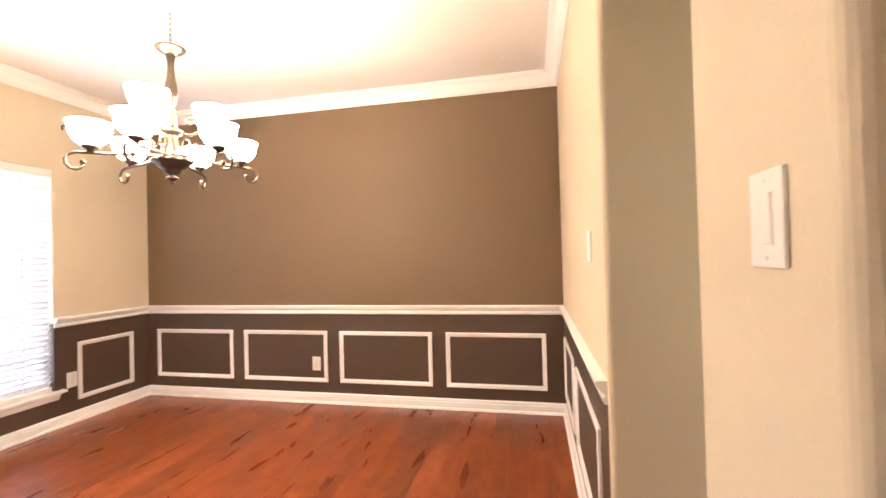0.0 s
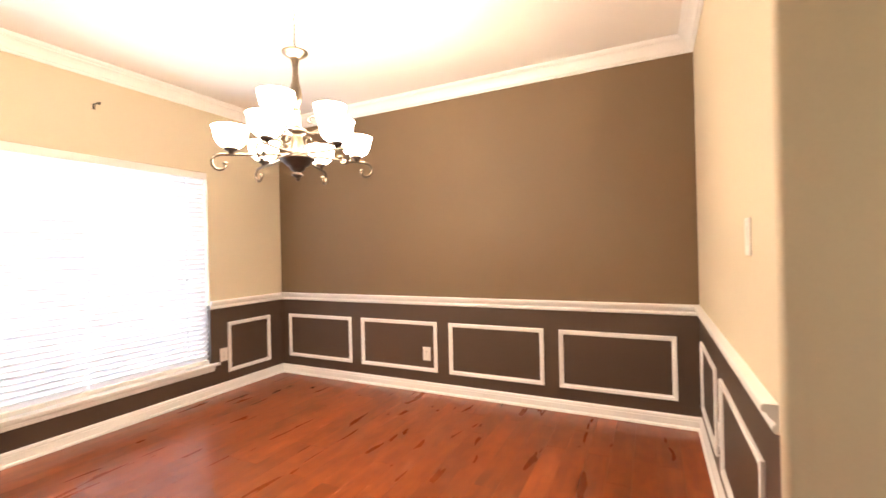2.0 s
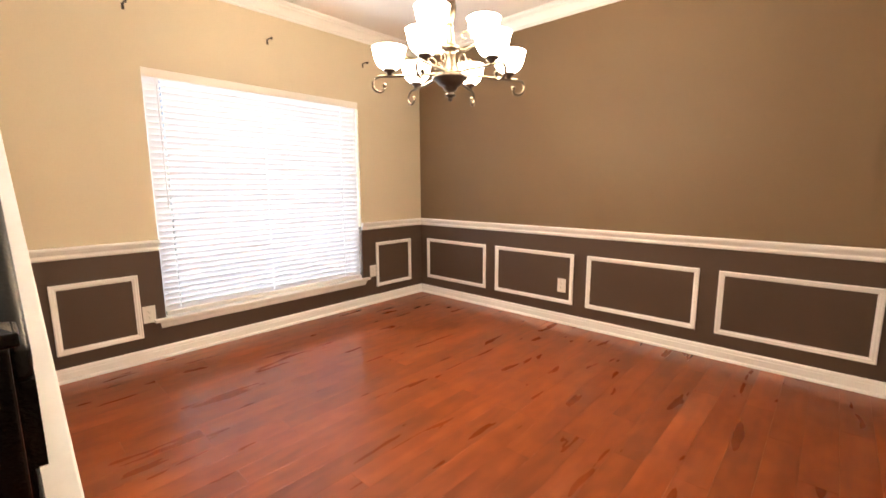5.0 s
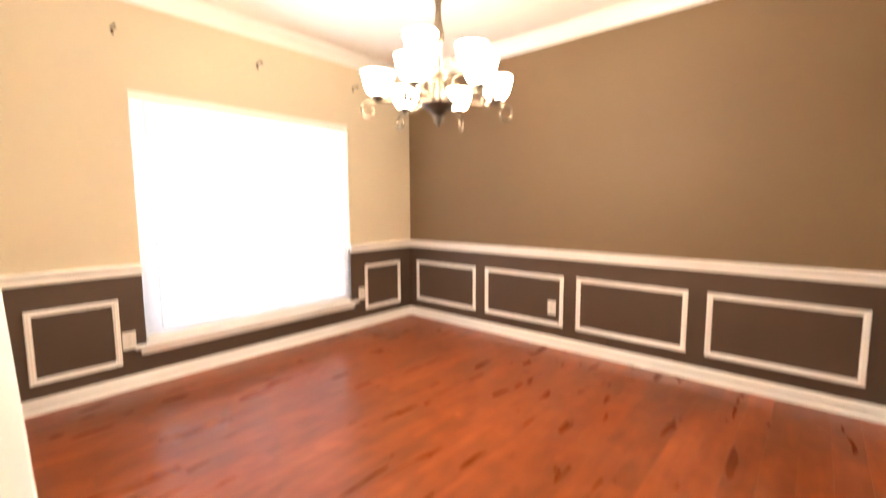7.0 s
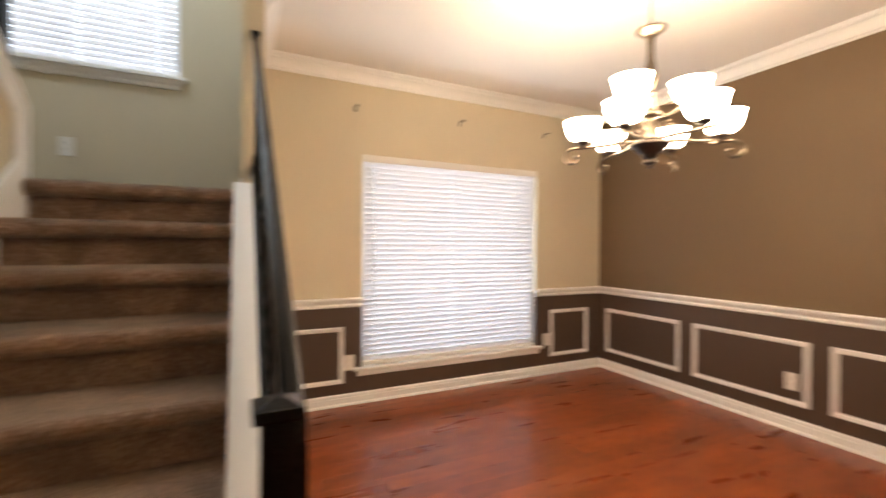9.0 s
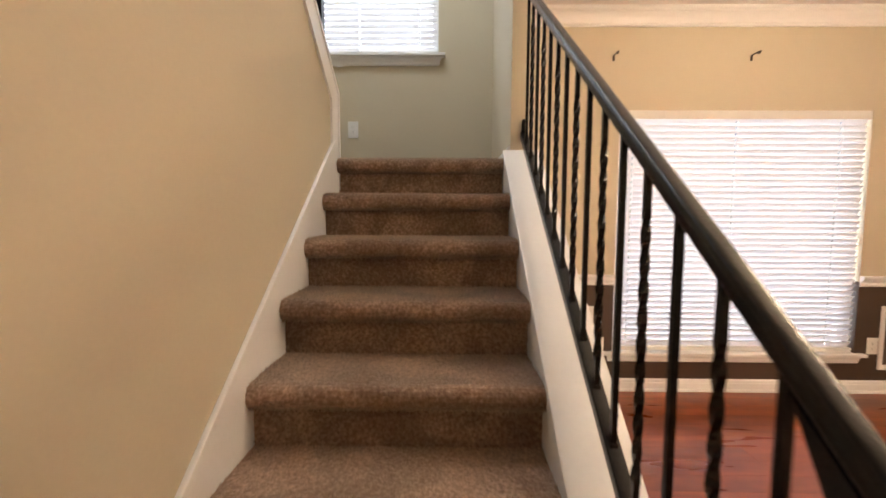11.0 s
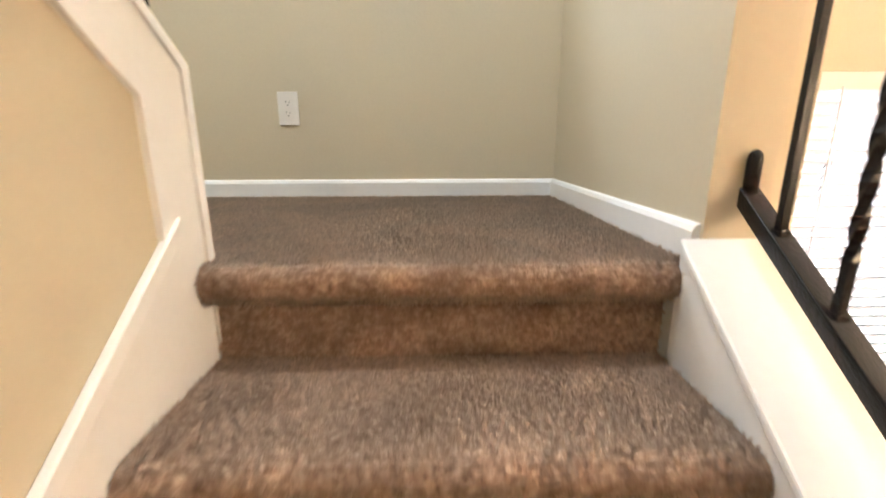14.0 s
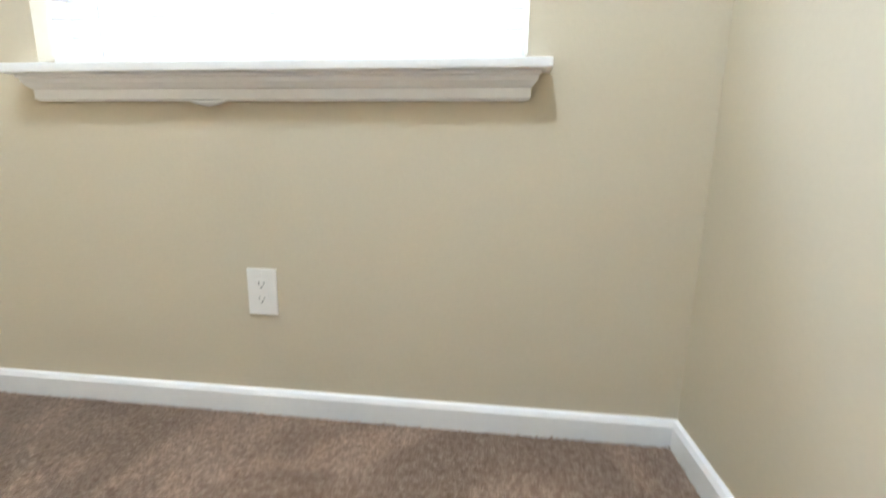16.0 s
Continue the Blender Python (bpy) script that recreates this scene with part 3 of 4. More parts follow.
drop = B * math.sqrt(1 + SLOPE * SLOPE)
bm = prism_y(bmesh.new(), [(END_X, 1.36), (END_X, END_Z), (2.9, up_z(2.9)), (2.9, up_z(2.9) - drop), (END_X + B, up_z(END_X + B) - drop), (END_X + B, 1.36)], WALL_L - 0.001, WALL_L + 0.0115)
setting("trim_wall_end_board", bm, M_TRIM, "flat white board edging the stepped wall end", "trim")
bm = prism_y(bmesh.new(), [(END_X - 0.02, 1.40), (END_X - 0.02, END_Z + 0.008), (2.9, up_z(2.9) + 0.025), (2.9, up_z(2.9) + 0.001), (END_X - 0.001, END_Z + 0.001), (END_X - 0.001, 1.40)], WALL_L - 0.125, WALL_L + 0.018)
setting("trim_wall_end_cap", bm, M_TRIM, "thin white cap on the stepped wall end", "trim")


# ---- iron railing ----
RAIL_Y = -3.381
NEWEL_Y = -3.4055
hand_z = lambda x: 2.425 - 0.735 * (x - 0.83)
foot_z = lambda x: 1.700 - 0.745 * (x - 0.83)
railing = thing("stair_railing", (2.72, RAIL_Y, 0.16), "black wrought-iron stair railing with twisted and plain balusters", "railing")


def sloped_bar(x0, x1, z_of, width, depth, bevel):
    a, b = Vector((x0, RAIL_Y, z_of(x0))), Vector((x1, RAIL_Y, z_of(x1)))
    bm = prism_y(bmesh.new(), [(a.x, a.z - depth), (a.x, a.z), (b.x, b.z), (b.x, b.z - depth)], RAIL_Y - width / 2, RAIL_Y + width / 2)
    bmesh.ops.bevel(bm, geom=list(bm.edges), offset=bevel, segments=3, affect="EDGES", profile=0.6)
    for f in bm.faces:
        f.smooth = True
    return bm


part("handrail", sloped_bar(0.835, 2.745, hand_z, 0.035, 0.042, 0.011), M_IRON, railing)
part("bottom_rail", sloped_bar(0.835, 2.745, foot_z, 0.036, 0.034, 0.003), M_IRON, railing)
part("handrail_rosette", boxes((0.8285, 0.850, RAIL_Y - 0.024, RAIL_Y + 0.024, 2.376, 2.432), bevel=0.010), M_IRON, railing)
part("rail_bracket", tube(bmesh.new(), [(0.838, RAIL_Y, 1.672), (0.838, RAIL_Y, 1.742), (0.838, RAIL_Y, 1.751), (0.838, RAIL_Y, 1.757), (0.838, RAIL_Y, 1.759)], [0.012, 0.012, 0.0105, 0.006, 0.001], 12), M_IRON, railing)
NX, NH = 2.7645, 0.0225   # newel post: centre and half width
newel = part("newel_post", boxes((NX - NH, NX + NH, NEWEL_Y - NH, NEWEL_Y + NH, 0.0, 1.042), bevel=0.003), M_IRON, railing)
bm = boxes((NX - NH - 0.010, NX + NH + 0.010, NEWEL_Y - NH - 0.010, NEWEL_Y + NH + 0.010, 1.036, 1.054), bevel=0.004)
lo = [bm.verts.new((NX + sx * 0.028, NEWEL_Y + sy * 0.028, 1.0535)) for sx, sy in ((-1, -1), (1, -1), (1, 1), (-1, 1))]
hi = [bm.verts.new((NX + sx * 0.010, NEWEL_Y + sy * 0.010, 1.062)) for sx, sy in ((-1, -1), (1, -1), (1, 1), (-1, 1))]
bm.faces.new(hi)
for i in range(4):
    bm.faces.new((lo[i], lo[(i + 1) % 4], hi[(i + 1) % 4], hi[i]))
bmesh.ops.recalc_face_normals(bm, faces=bm.faces)
part("newel_cap", bm, M_IRON, newel)
part("newel_foot", boxes((NX - NH - 0.010, NX + NH + 0.010, NEWEL_Y - NH - 0.010, NEWEL_Y + NH + 0.010, -0.001, 0.030), bevel=0.004), M_IRON, newel)
bm = prism_y(bmesh.new(), [(2.60, hand_z(2.60) - 0.040), (2.744, hand_z(2.744) - 0.040), (2.744, 0.86), (2.705, 0.905)], RAIL_Y - 0.017, RAIL_Y + 0.017)
part("newel_gusset", bm, M_IRON, railing)


def baluster(x, twisted):
    z0, z1, h = foot_z(x) - 0.012, hand_z(x) - 0.045, 0.0063
    bm = bmesh.new()
    n = 48 if twisted else 1
    rings = []
    for i in range(n + 1):
        f = i / n
        z = z0 + (z1 - z0) * f
        turn, s = 0.0, h
        if twisted:
            g = min(max((f - 0.12) / 0.76, 0), 1)
            turn = g * 5.0 * math.pi
            s = h * 1.12 if 0 < g < 1 else h
        rings.append([bm.verts.new((x + s * 1.414 * math.cos(turn + math.pi / 4 + j * math.pi / 2), RAIL_Y + s * 1.414 * math.sin(turn + math.pi / 4 + j * math.pi / 2), z)) for j in range(4)])
    for a, b in zip(rings, rings[1:]):
        for j in range(4):
            bm.faces.new((a[j], a[(j + 1) % 4], b[(j + 1) % 4], b[j]))
    bm.faces.new(rings[0][::-1])
    bm.faces.new(rings[-1])
    bar = part("twisted_baluster" if twisted else "baluster", bm, M_IRON, railing, "twisted iron baluster" if twisted else "")
    part("baluster_shoe", boxes((x - 0.0095, x + 0.0095, RAIL_Y - 0.0095, RAIL_Y + 0.0095, z0 - 0.006, z0 + 0.016), bevel=0.003), M_IRON, bar)


for i in range(15):
    baluster(2.576 - 0.1185 * i, i % 2 == 1)

upper = thing("upper_newel_post", (0.73, -4.462, LANDING), "square black iron newel post standing on the landing", "newel post")
part("post", boxes((0.70, 0.757, -4.484, -4.425, LANDING, 3.05), bevel=0.003), M_IRON, upper)
part("post_foot", boxes((0.697, 0.760, -4.487, -4.422, LANDING - 0.002, LANDING + 0.010), bevel=0.002), M_IRON, upper)


# ---- windows and blinds ----
def window(name, y0, y1, z0, z1, x_in, depth, label, mullion):
    w = tagged(new(name), label, "window", kind="structure")
    w.location = (x_in - depth, y0, z0)
    xo = x_in - depth
    fr = 0.045
    part("window_frame", boxes((xo, xo + 0.05, y0, y0 + fr, z0, z1), (xo, xo + 0.05, y1 - fr, y1, z0, z1), (xo, xo + 0.05, y0 + fr, y1 - fr, z0, z0 + fr),
                               (xo, xo + 0.05, y0 + fr, y1 - fr, z1 - fr, z1)), M_VINYL, w)
    mid = (y0 + y1) / 2
    spans = [(y0 + fr, mid - 0.02), (mid + 0.02, y1 - fr)] if mullion else [(y0 + fr, y1 - fr)]
    if mullion:
        part("mullion", boxes((xo + 0.0005, xo + 0.0115, mid - 0.02, mid + 0.02, z0 + fr, z1 - fr)), M_VINYL, w)
    for a, b in spans:
        pane = part("pane", boxes((xo + 0.004, xo + 0.010, a, b, z0 + fr, z1 - fr)), M_GLASS, w)
        pane.visible_shadow = False
    return w


window("window_1", WIN[0], WIN[1], WIN[2], WIN[3], 0.0, 0.148, "wide white-framed window behind lowered blinds", True)
window("window_2", L0, L1, LZ0, LZ1, LAND_X, 0.148, "white-framed landing window behind lowered blinds", False)


def sill(name, y0, y1, z_top, x, label, drop, out):
    s = tagged(new(name), label, "window sill", kind="structure")
    s.location = (x, y0, z_top)
    part("sill_board", boxes((x - 0.13, x + out - 0.003, y0 + 0.055, y1 - 0.055, z_top - 0.02, z_top), (x + 0.0005, x + out, y0, y1, z_top - 0.021, z_top + 0.0005), bevel=0.004), M_TRIM, s)
    prof = [(0.0, 0.0), (out - 0.018, 0.0), (out - 0.018, -0.007), (out - 0.023, -0.009), (out - 0.026, -0.018), (0.022, -0.028), (0.017, -0.031), (0.017, -drop + 0.005), (0.012, -drop), (0.0, -drop)]
    bm = bmesh.new()
    rings = []
    for end, sgn in ((y0 + 0.015, 1), (y1 - 0.015, -1)):
        rings.append([bm.verts.new((x + o, end + sgn * (0.046 - o) * 0.8, z_top - 0.0215 + z)) for o, z in prof])
    n = len(prof)
    for j in range(n):
        bm.faces.new((rings[0][j], rings[0][(j + 1) % n], rings[1][(j + 1) % n], rings[1][j]))
    bm.faces.new(rings[0][::-1])
    bm.faces.new(rings[1])
    bmesh.ops.recalc_face_normals(bm, faces=bm.faces)
    part("sill_apron", bm, M_TRIM, s)
    return s


def filler_lump(s, x, y0, y1, z):
    bm = bmesh.new()
    tube(bm, [(x, y0, z + 0.004), (x, y0 + 0.02, z), (x, (y0 + y1) / 2, z - 0.003), (x, y1 - 0.02, z), (x, y1, z + 0.004)], [0.002, 0.006, 0.008, 0.006, 0.002], 8)
    part("filler_lump", bm, M_TRIM, s)


sill("sill_1", -2.645, -0.770, 0.291, 0.0, "white moulded sill under the dining window", 0.050, 0.047)
landing_sill = sill("sill_2", -5.045, -3.792, 2.430, LAND_X, "white moulded sill under the landing window", 0.056, 0.058)
filler_lump(landing_sill, LAND_X + 0.013, -4.612, -4.515, 2.350)


def blind(y0, y1, z0, z1, x, pitch, tilt, cords, wand_length, label):
    """A horizontal slat blind hung inside the window's recess."""
    b = thing("window_blind", (x, (y0 + y1) / 2, z1), label, "blind", "window blinds")
    part("headrail", boxes((x - 0.03, x + 0.022, y0 + 0.004, y1 - 0.004, z1 - 0.05, z1 - 0.002)), M_PLATE, b)
    part("valance", boxes((x + 0.023, x + 0.031, y0 + 0.002, y1 - 0.002, z1 - 0.062, z1 - 0.001), bevel=0.002), M_PLATE, b)
    bm = bmesh.new()
    half, thick = 0.0245, 0.0028
    c, s = math.cos(tilt), math.sin(tilt)
    n = 4
    top, bot = [], []
    ys = [y0 + 0.012] + [c_y + d for c_y in cords for d in (-0.0045, 0.0045)] + [y1 - 0.012]
    for i in range(n + 1):
        u = -half + 2 * half * i / n
        crown = 0.0016 * (1 - (u / half) ** 2)
        for row, t in ((top, crown + thick / 2), (bot, crown - thick / 2)):
            px, pz = u * c - t * s, u * s + t * c
            row.append([bm.verts.new((px, y, pz)) for y in ys])
    ring = top + bot[::-1]
    m = len(ring)
    for k in range(len(ys) - 1):
        for i in range(m):
            # cord holes: the middle of the slat stays open between the two sides of a cord
            if not (k % 2 and i in (1, 2, 6, 7)):
                bm.faces.new((ring[i][k], ring[i][k + 1], ring[(i + 1) % m][k + 1], ring[(i + 1) % m][k]))
    bm.faces.new([r[0] for r in ring][::-1])
    bm.faces.new([r[-1] for r in ring])
    bmesh.ops.recalc_face_normals(bm, faces=bm.faces)
    bmesh.ops.translate(bm, verts=bm.verts, vec=(0, -(y0 + y1) / 2, 0))
    me = mesh_of("slat", bm, M_SLAT)
    z = z0 + 0.055
    rng = random.Random(int(pitch * 1e5) + int(z0 * 100))
    while z < z1 - 0.07:
        piece("slat", me, b, (x, (y0 + y1) / 2, z), (0, rng.uniform(-0.004, 0.004), 0))
        z += pitch
    part("bottom_rail", boxes((x - 0.022, x + 0.022, y0 + 0.012, y1 - 0.012, z0 + 0.004, z0 + 0.034), bevel=0.004), M_PLATE, b)
    for y in cords:
        part("rail_button", boxes((x + 0.0225, x + 0.0265, y - 0.009, y + 0.009, z0 + 0.010, z0 + 0.028), bevel=0.0015), M_PLATE, b)
    for y in cords:
        bm = tube(bmesh.new(), [(x + 0.024, y, z0 + 0.02), (x + 0.024, y, z1 - 0.05)], 0.0011, 6)
        tube(bm, [(x - 0.024, y, z0 + 0.02), (x - 0.024, y, z1 - 0.05)], 0.0011, 6)
        part("ladder_cord", bm, M_SLAT, b)
    wand = part("tilt_wand", tube(bmesh.new(), [(x + 0.034, y0 + 0.085, z1 - 0.05), (x + 0.036, y0 + 0.085, z1 - 0.10), (x + 0.036, y0 + 0.085, z1 - wand_length)], 0.0032, 6), M_SLAT, b, "white hexagonal tilt wand")
    part("wand_tip", lathe(bmesh.new(), [(0.0, -0.018), (0.005, -0.016), (0.006, -0.004), (0.0045, 0.0), (0.0, 0.001)], (x + 0.036, y0 + 0.085, z1 - wand_length), 10), M_PLATE, wand)
    return b


blind(WIN[0], WIN[1], 0.292, WIN[3], -0.031, 0.0416, radians(60), (-2.46, -1.745, -1.017), 0.92, "white horizontal slat blind, lowered and nearly shut")
blind(L0, L1, 2.431, LZ1, LAND_X - 0.05, 0.0416, radians(-60), (-4.85, -4.42, -3.98), 0.70, "white horizontal slat blind, lowered over the landing window")


# ---- wall plates ----
def plate(pos, out, kind, label):
    """A wall plate; out is the wall's normal, kind is outlet, rocker or blank."""
    t = thing({"outlet": "wall_outlet", "rocker": "light_switch"}[kind], pos, label, {"outlet": "outlet", "rocker": "light switch"}[kind])
    p, o = Vector(pos), Vector(out)
    u = Vector((0, 0, 1)).cross(o)
    turn = Matrix((( u.x, 0, o.x), (u.y, 0, o.y), (0, 1, 0))).to_4x4()

    def place(bm):
        bmesh.ops.transform(bm, matrix=Matrix.Translation(p) @ turn, verts=bm.verts)
        return bm

    part("cover_plate", place(boxes((-0.0385, 0.0385, -0.0605, 0.0605, 0.0, 0.006), bevel=0.0025)), M_PLATE, t)
    if kind == "rocker":
        part("rocker_frame", place(boxes((-0.0175, 0.0175, -0.034, 0.034, 0.0055, 0.0070))), M_PLATE, t)
        bm = boxes((-0.0155, 0.0155, -0.0315, 0.0315, 0.0058, 0.0086), bevel=0.0009)
        for v in bm.verts:
            v.co.z += 0.0007 * v.co.y / 0.03 if v.co.z > 0.0075 else 0
        part("rocker", place(bm), M_PLATE, t)
    else:
        part("receptacle", place(boxes((-0.0165, 0.0165, -0.033, 0.033, 0.0055, 0.008), bevel=0.001)), M_PLATE, t)
        for dz in (-0.019, 0.019):
            part("slot", place(boxes((-0.0075, -0.0055, dz + 0.0, dz + 0.008, 0.0078, 0.0084))), M_SLOT, t)
            part("slot", place(boxes((0.0055, 0.0075, dz + 0.0, dz + 0.0065, 0.0078, 0.0084))), M_SLOT, t)
            part("ground_hole", place(boxes((-0.002, 0.002, dz - 0.009, dz - 0.005, 0.0078, 0.0084))), M_SLOT, t)
    for dz in (-0.048, 0.048):
        part("screw", place(lathe(bmesh.new(), [(0.003, 0.0055), (0.003, 0.0068), (0.0, 0.0072)], (0, dz, 0), 10)), M_PLATE, t)
    return t


plate((1.757, 0, 0.341), (0, -1, 0), "outlet", "white outlet inside a wainscot panel on the brown wall")
plate((0, -2.669, 0.334), (1, 0, 0), "outlet", "white outlet beside the window on brown wainscot")
plate((0, -0.706, 0.345), (1, 0, 0), "outlet", "white outlet between window and panel moulding")
plate((X_RIGHT, -0.885, 0.32), (-1, 0, 0), "outlet", "white outlet between panel mouldings on the end wall")
plate((X_RIGHT, -1.68, 1.285), (-1, 0, 0), "rocker", "white rocker switch on the beige end wall")
plate((X_SW, -2.828, 1.300), (-1, 0, 0), "rocker", "white rocker switch beside the doorway")
plate((2.551, WALL_L, 1.309), (0, 1, 0), "rocker", "white rocker switch on the stair wall")
plate((LAND_X, -4.4675, 1.896), (1, 0, 0), "outlet", "white outlet low on the landing wall")


# ---- curtain rod brackets ----
def rod_bracket(y):
    t = thing("curtain_rod_bracket", (0, y, 2.352), "small dark metal curtain rod bracket on the wall", "bracket", "curtain rod brackets")
    part("bracket_plate", boxes((0, 0.004, y - 0.008, y + 0.008, 2.336, 2.376), bevel=0.0015), M_DARK_BRONZE, t)
    part("bracket_arm", tube(bmesh.new(), [(0.003, y, 2.366), (0.012, y, 2.372), (0.04, y, 2.373), (0.078, y, 2.372)], [0.005, 0.005, 0.0045, 0.0045], 8), M_DARK_BRONZE, t)
    part("bracket_cup", tube(bmesh.new(), [(0.074 + 0.013 * math.sin(a), y, 2.374 - 0.013 * math.cos(a)) for a in [i * math.pi / 8 - math.pi / 2 for i in range(9)]], 0.0055, 8), M_DARK_BRONZE, t)


for y in (-2.629, -1.688, -0.753):
    rod_bracket(y)


# ---- chandelier ----
CX, CY, DROP = 2.034, -1.779, -0.015
lamp = thing("chandelier", (CX, CY, CEIL), "antique bronze two-tier chandelier with nine lit frosted glass shades", "chandelier")
part("canopy", lathe(bmesh.new(), [(0.0, CEIL - 0.03), (0.02, CEIL - 0.03), (0.045, CEIL - 0.022), (0.062, CEIL - 0.008), (0.065, CEIL)], (CX, CY, 0)), M_BRONZE, lamp)
part("column", lathe(bmesh.new(), [(0.0, 2.235), (0.017, 2.235), (0.021, 2.226), (0.017, 2.216), (0.0135, 2.19), (0.014, 2.16), (0.018, 2.12), (0.0255, 2.085), (0.0295, 2.06), (0.0285, 2.04), (0.021, 2.015), (0.0125, 1.992),
                                   (0.011, 1.985), (0.018, 1.979), (0.019, 1.972), (0.013, 1.966), (0.018, 1.958), (0.020, 1.945), (0.021, 1.92), (0.026, 1.897), (0.036, 1.888), (0.046, 1.884), (0.048, 1.876), (0.042, 1.868),
                                   (0.028, 1.862), (0.026, 1.85), (0.031, 1.82), (0.039, 1.79), (0.046, 1.772), (0.052, 1.768), (0.052, 1.760), (0.0, 1.760)], (CX, CY, DROP)), M_BRONZE, lamp)
part("top_dish", lathe(bmesh.new(), [(0.0, 2.233), (0.022, 2.235), (0.042, 2.243), (0.058, 2.254), (0.063, 2.260), (0.063, 2.264), (0.058, 2.264), (0.036, 2.251), (0.0, 2.243)], (CX, CY, DROP)), M_BRONZE, lamp)
part("bottom_bowl", lathe(bmesh.new(), [(0.0, 1.7595), (0.056, 1.7595), (0.074, 1.755), (0.085, 1.747), (0.087, 1.740), (0.084, 1.735), (0.070, 1.731), (0.066, 1.722), (0.056, 1.712), (0.040, 1.704), (0.034, 1.696), (0.032, 1.688), (0.022, 1.682),
                                        (0.016, 1.678), (0.016, 1.672), (0.026, 1.667), (0.027, 1.661), (0.016, 1.655), (0.009, 1.651), (0.012, 1.645), (0.010, 1.638), (0.0, 1.632)], (CX, CY, DROP)), M_DARK_BRONZE, lamp)
chain = part("chain", tube(bmesh.new(), [(CX, CY, 2.25), (CX + 0.002, CY, 2.45), (CX, CY, CEIL - 0.02)], 0.0009, 6), M_DARK_BRONZE, lamp)
z, flip = 2.250, False
while z < CEIL - 0.035:
    pts = []
    for i in range(13):
        a = 2 * math.pi * i / 12
        r, h = 0.0075 * math.cos(a), 0.0155 * math.sin(a)
        pts.append((CX + (r if flip else 0), CY + (0 if flip else r), z + h))
    part("chain_link", tube(bmesh.new(), pts, 0.0019, 5), M_DARK_BRONZE, chain)
    z, flip = z + 0.0245, not flip

SHADE = [(0.020, 0.0), (0.036, 0.004), (0.055, 0.020), (0.067, 0.040), (0.073, 0.062), (0.075, 0.080), (0.079, 0.092), (0.082, 0.096), (0.079, 0.097), (0.072, 0.088), (0.069, 0.062), (0.062, 0.041), (0.050, 0.023), (0.032, 0.010), (0.0, 0.007)]


def arm(angle, r, z_hub, z_arm, tail, scroll):
    """One arm with its scrolled end, holder and glass shade."""
    c, s = math.cos(radians(angle)), math.sin(radians(angle))

    def at(q, z):
        return (CX + q * c, CY + q * s, z)

    pts = [at(0.03, z_hub), at(0.07, z_hub - 0.004), at(0.13, z_arm + 0.012), at(0.2, z_arm + 0.004), at(r, z_arm), at(r + 0.03, z_arm - 0.002)]
    if tail:
        for i in range(9):
            a = math.pi / 2 - i * math.pi / 5.2
            k = 0.043 - 0.0028 * i
            pts.append(at(r + 0.045 + k * math.cos(a), z_arm - 0.045 + k * math.sin(a)))
    bar = part("arm", tube(bmesh.new(), pts, [0.0075] * 3 + [0.0068] * (len(pts) - 3), 8), M_BRONZE, lamp)
    if tail:
        end = pts[-1]
        part("scroll_ball", lathe(bmesh.new(), [(0, -0.011), (0.008, -0.008), (0.011, 0), (0.008, 0.008), (0, 0.011)], end, 12), M_BRONZE, bar)
    if scroll:
        pts = []
        for i in range(14):
            a = -0.3 + i * 0.42
            k = 0.030 - 0.0016 * i
            pts.append(at((0.085 if tail else 0.072) + k * math.cos(a), z_hub + (0.045 if tail else 0.058) + k * math.sin(a)))
        part("scroll", tube(bmesh.new(), pts, 0.0045, 6), M_BRONZE, bar)
    holder = part("shade_holder", lathe(bmesh.new(), [(0.0, -0.002), (0.012, -0.002), (0.012, 0.008), (0.026, 0.014), (0.031, 0.022), (0.028, 0.028), (0.0, 0.026)], at(r, z_arm + 0.004), 16), M_DARK_BRONZE, lamp)
    part("glass_shade", lathe(bmesh.new(), SHADE, at(r, z_arm + 0.028), 24), M_SHADE, lamp, "lit frosted glass bell shade")


for k in range(6):
    arm(-9.8 + 60 * k, 0.29, 1.748, 1.730, True, True)
for k in range(3):
    arm(42 + 120 * k, 0.160, 1.86, 1.872, False, True)


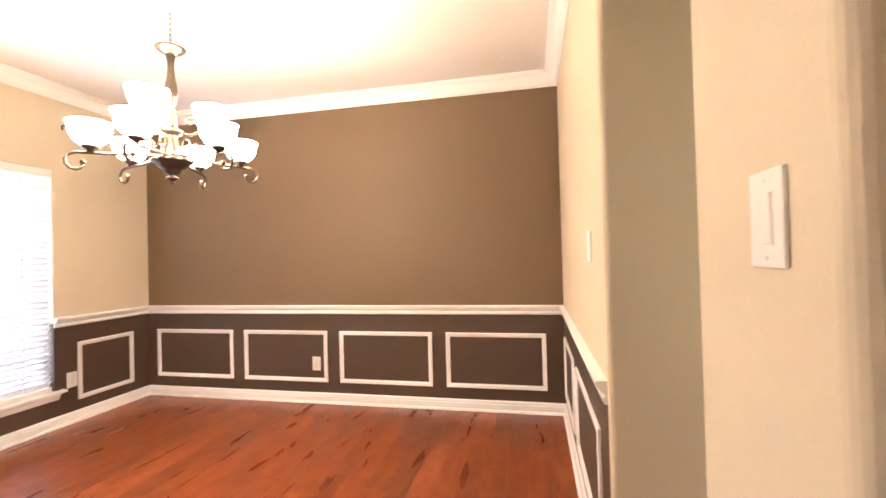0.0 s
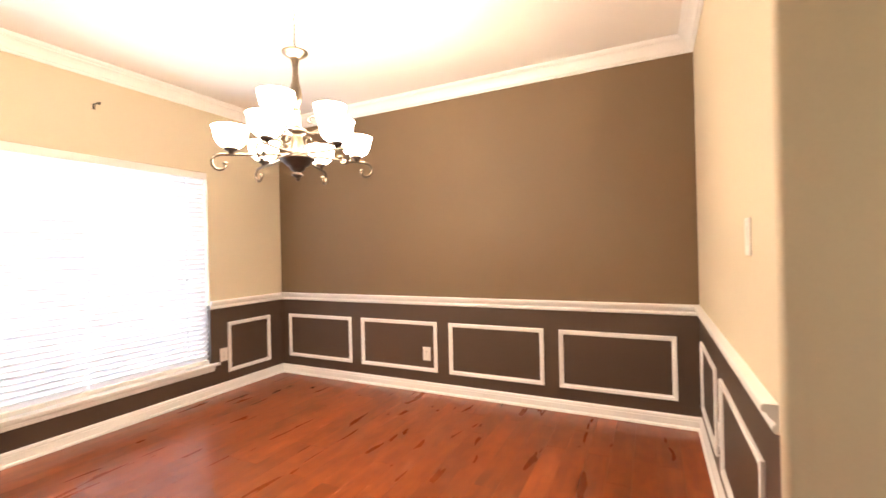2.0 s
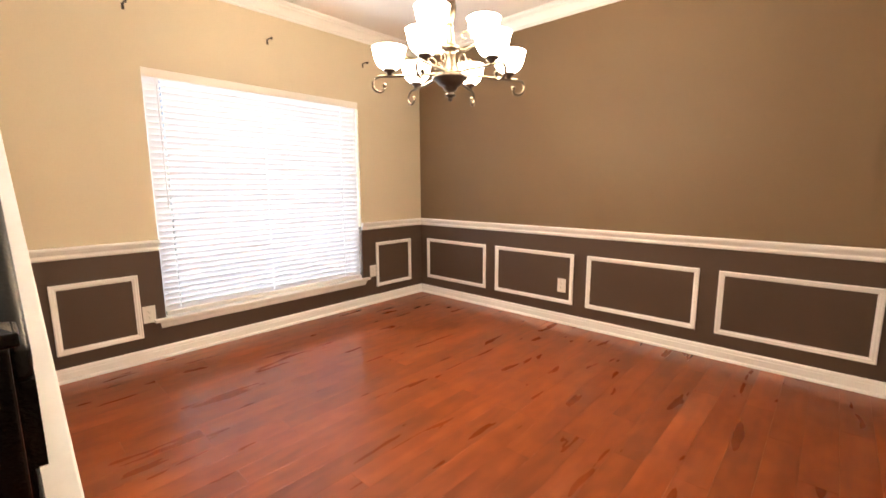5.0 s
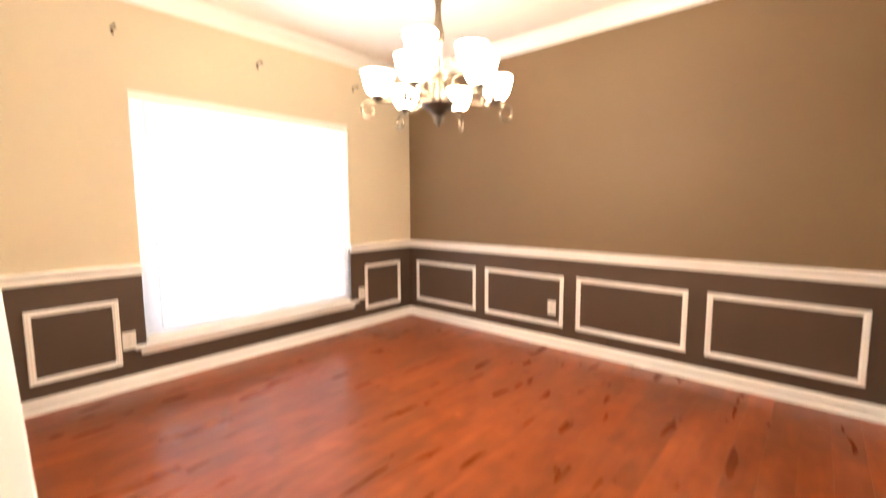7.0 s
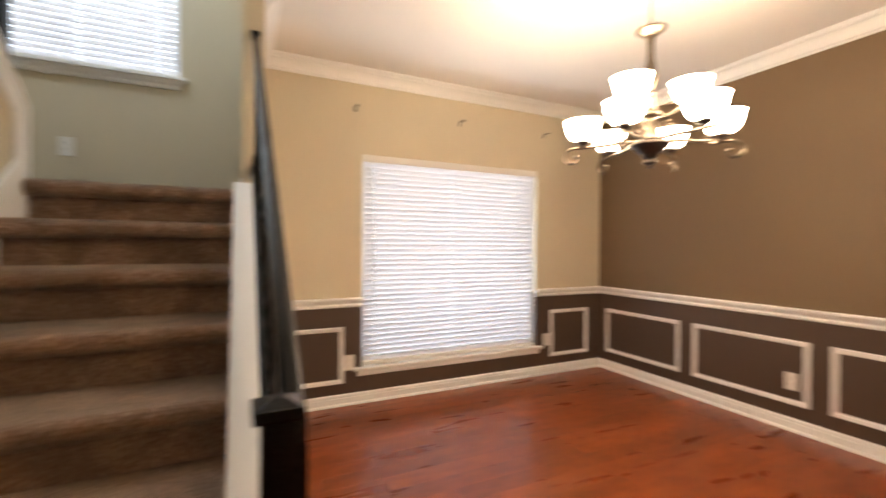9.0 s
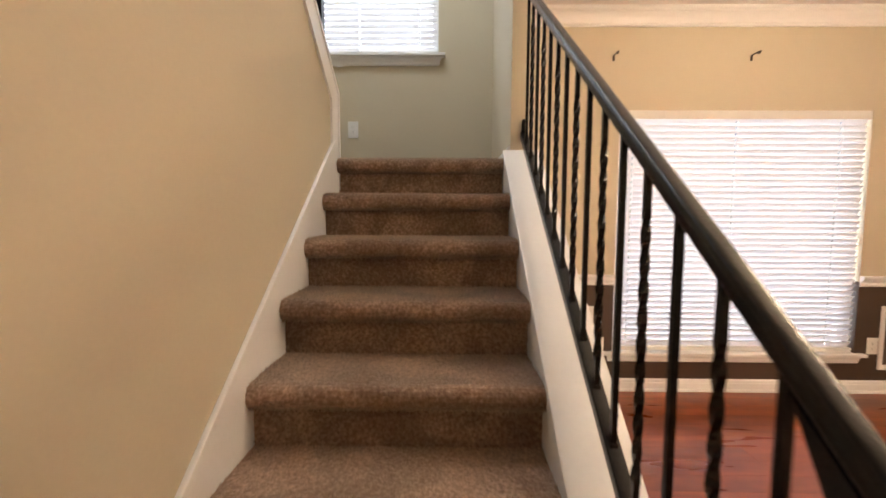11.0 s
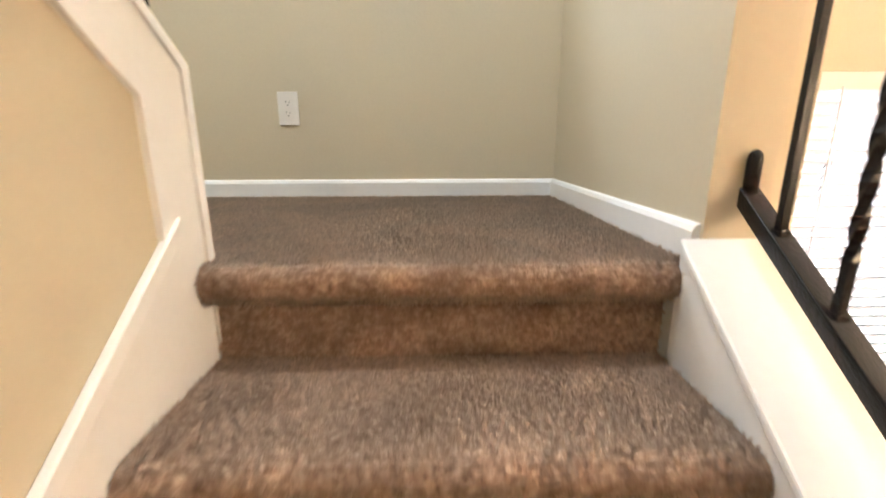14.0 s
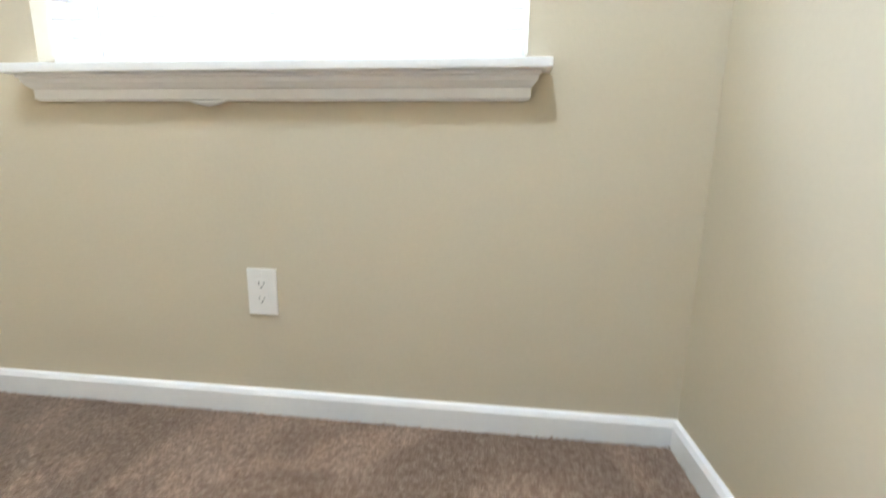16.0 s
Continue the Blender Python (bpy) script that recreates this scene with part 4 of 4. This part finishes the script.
# ---- unseen lamp over the landing: light from above is inferred, the pendant made up ----
PX, PY = 0.86, -4.20
overhead_lamp = thing("unseen_pendant", (PX, PY, 5.2), "unseen lit white glass pendant, standing in for light from above the landing", "pendant light")
part("canopy", lathe(bmesh.new(), [(0.0, 5.2), (0.07, 5.2), (0.07, 5.185), (0.05, 5.17), (0.0, 5.165)], (PX, PY, 0)), M_BRONZE, overhead_lamp)
part("rod", tube(bmesh.new(), [(PX, PY, 5.17), (PX, PY, 4.30)], 0.007, 8), M_BRONZE, overhead_lamp)
part("holder", lathe(bmesh.new(), [(0.0, 4.32), (0.03, 4.31), (0.055, 4.275), (0.055, 4.262), (0.0, 4.262)], (PX, PY, 0)), M_BRONZE, overhead_lamp)
part("diffuser", lathe(bmesh.new(), [(0.0, 4.06), (0.06, 4.068), (0.11, 4.10), (0.135, 4.15), (0.13, 4.20), (0.09, 4.245), (0.05, 4.261), (0.0, 4.2615)], (PX, PY, 0)), M_GLOBE, overhead_lamp, "lit white glass diffuser")


# ---- floor planks, last ----
def plank_mesh(w, l):
    bm = boxes((-w / 2 + 0.0002, w / 2 - 0.0002, -l / 2 + 0.0002, l / 2 - 0.0002, -0.0125, 0.0))
    top = [e for e in bm.edges if all(abs(v.co.z) < 1e-6 for v in e.verts)]
    bmesh.ops.bevel(bm, geom=top, offset=0.0004, segments=1, affect="EDGES")
    return mesh_of("plank", bm, M_WOOD)


PW, PL = 0.128, 1.22
plank_cache = {}
rng = random.Random(7)
x = PW / 2
while x < 5.4:
    # strip runs along y; strips left of the newel stop at the wall under the flight
    y_end = SCREEN_B if x < 2.72 else WALL_L
    y_top = 0.0 if x < X_RIGHT else DOOR_A
    y = y_top - rng.choice((0.0, 0.3, 0.6, 0.9)) + 0.9
    while y > y_end:
        a, b = min(y, y_top), max(y - PL, y_end)
        if a - b > 0.03:
            key = round(a - b, 3)
            if key not in plank_cache:
                plank_cache[key] = plank_mesh(PW, key)
            piece("plank", plank_cache[key], floor, (x, (a + b) / 2, 0.0))
        y -= PL
    x += PW
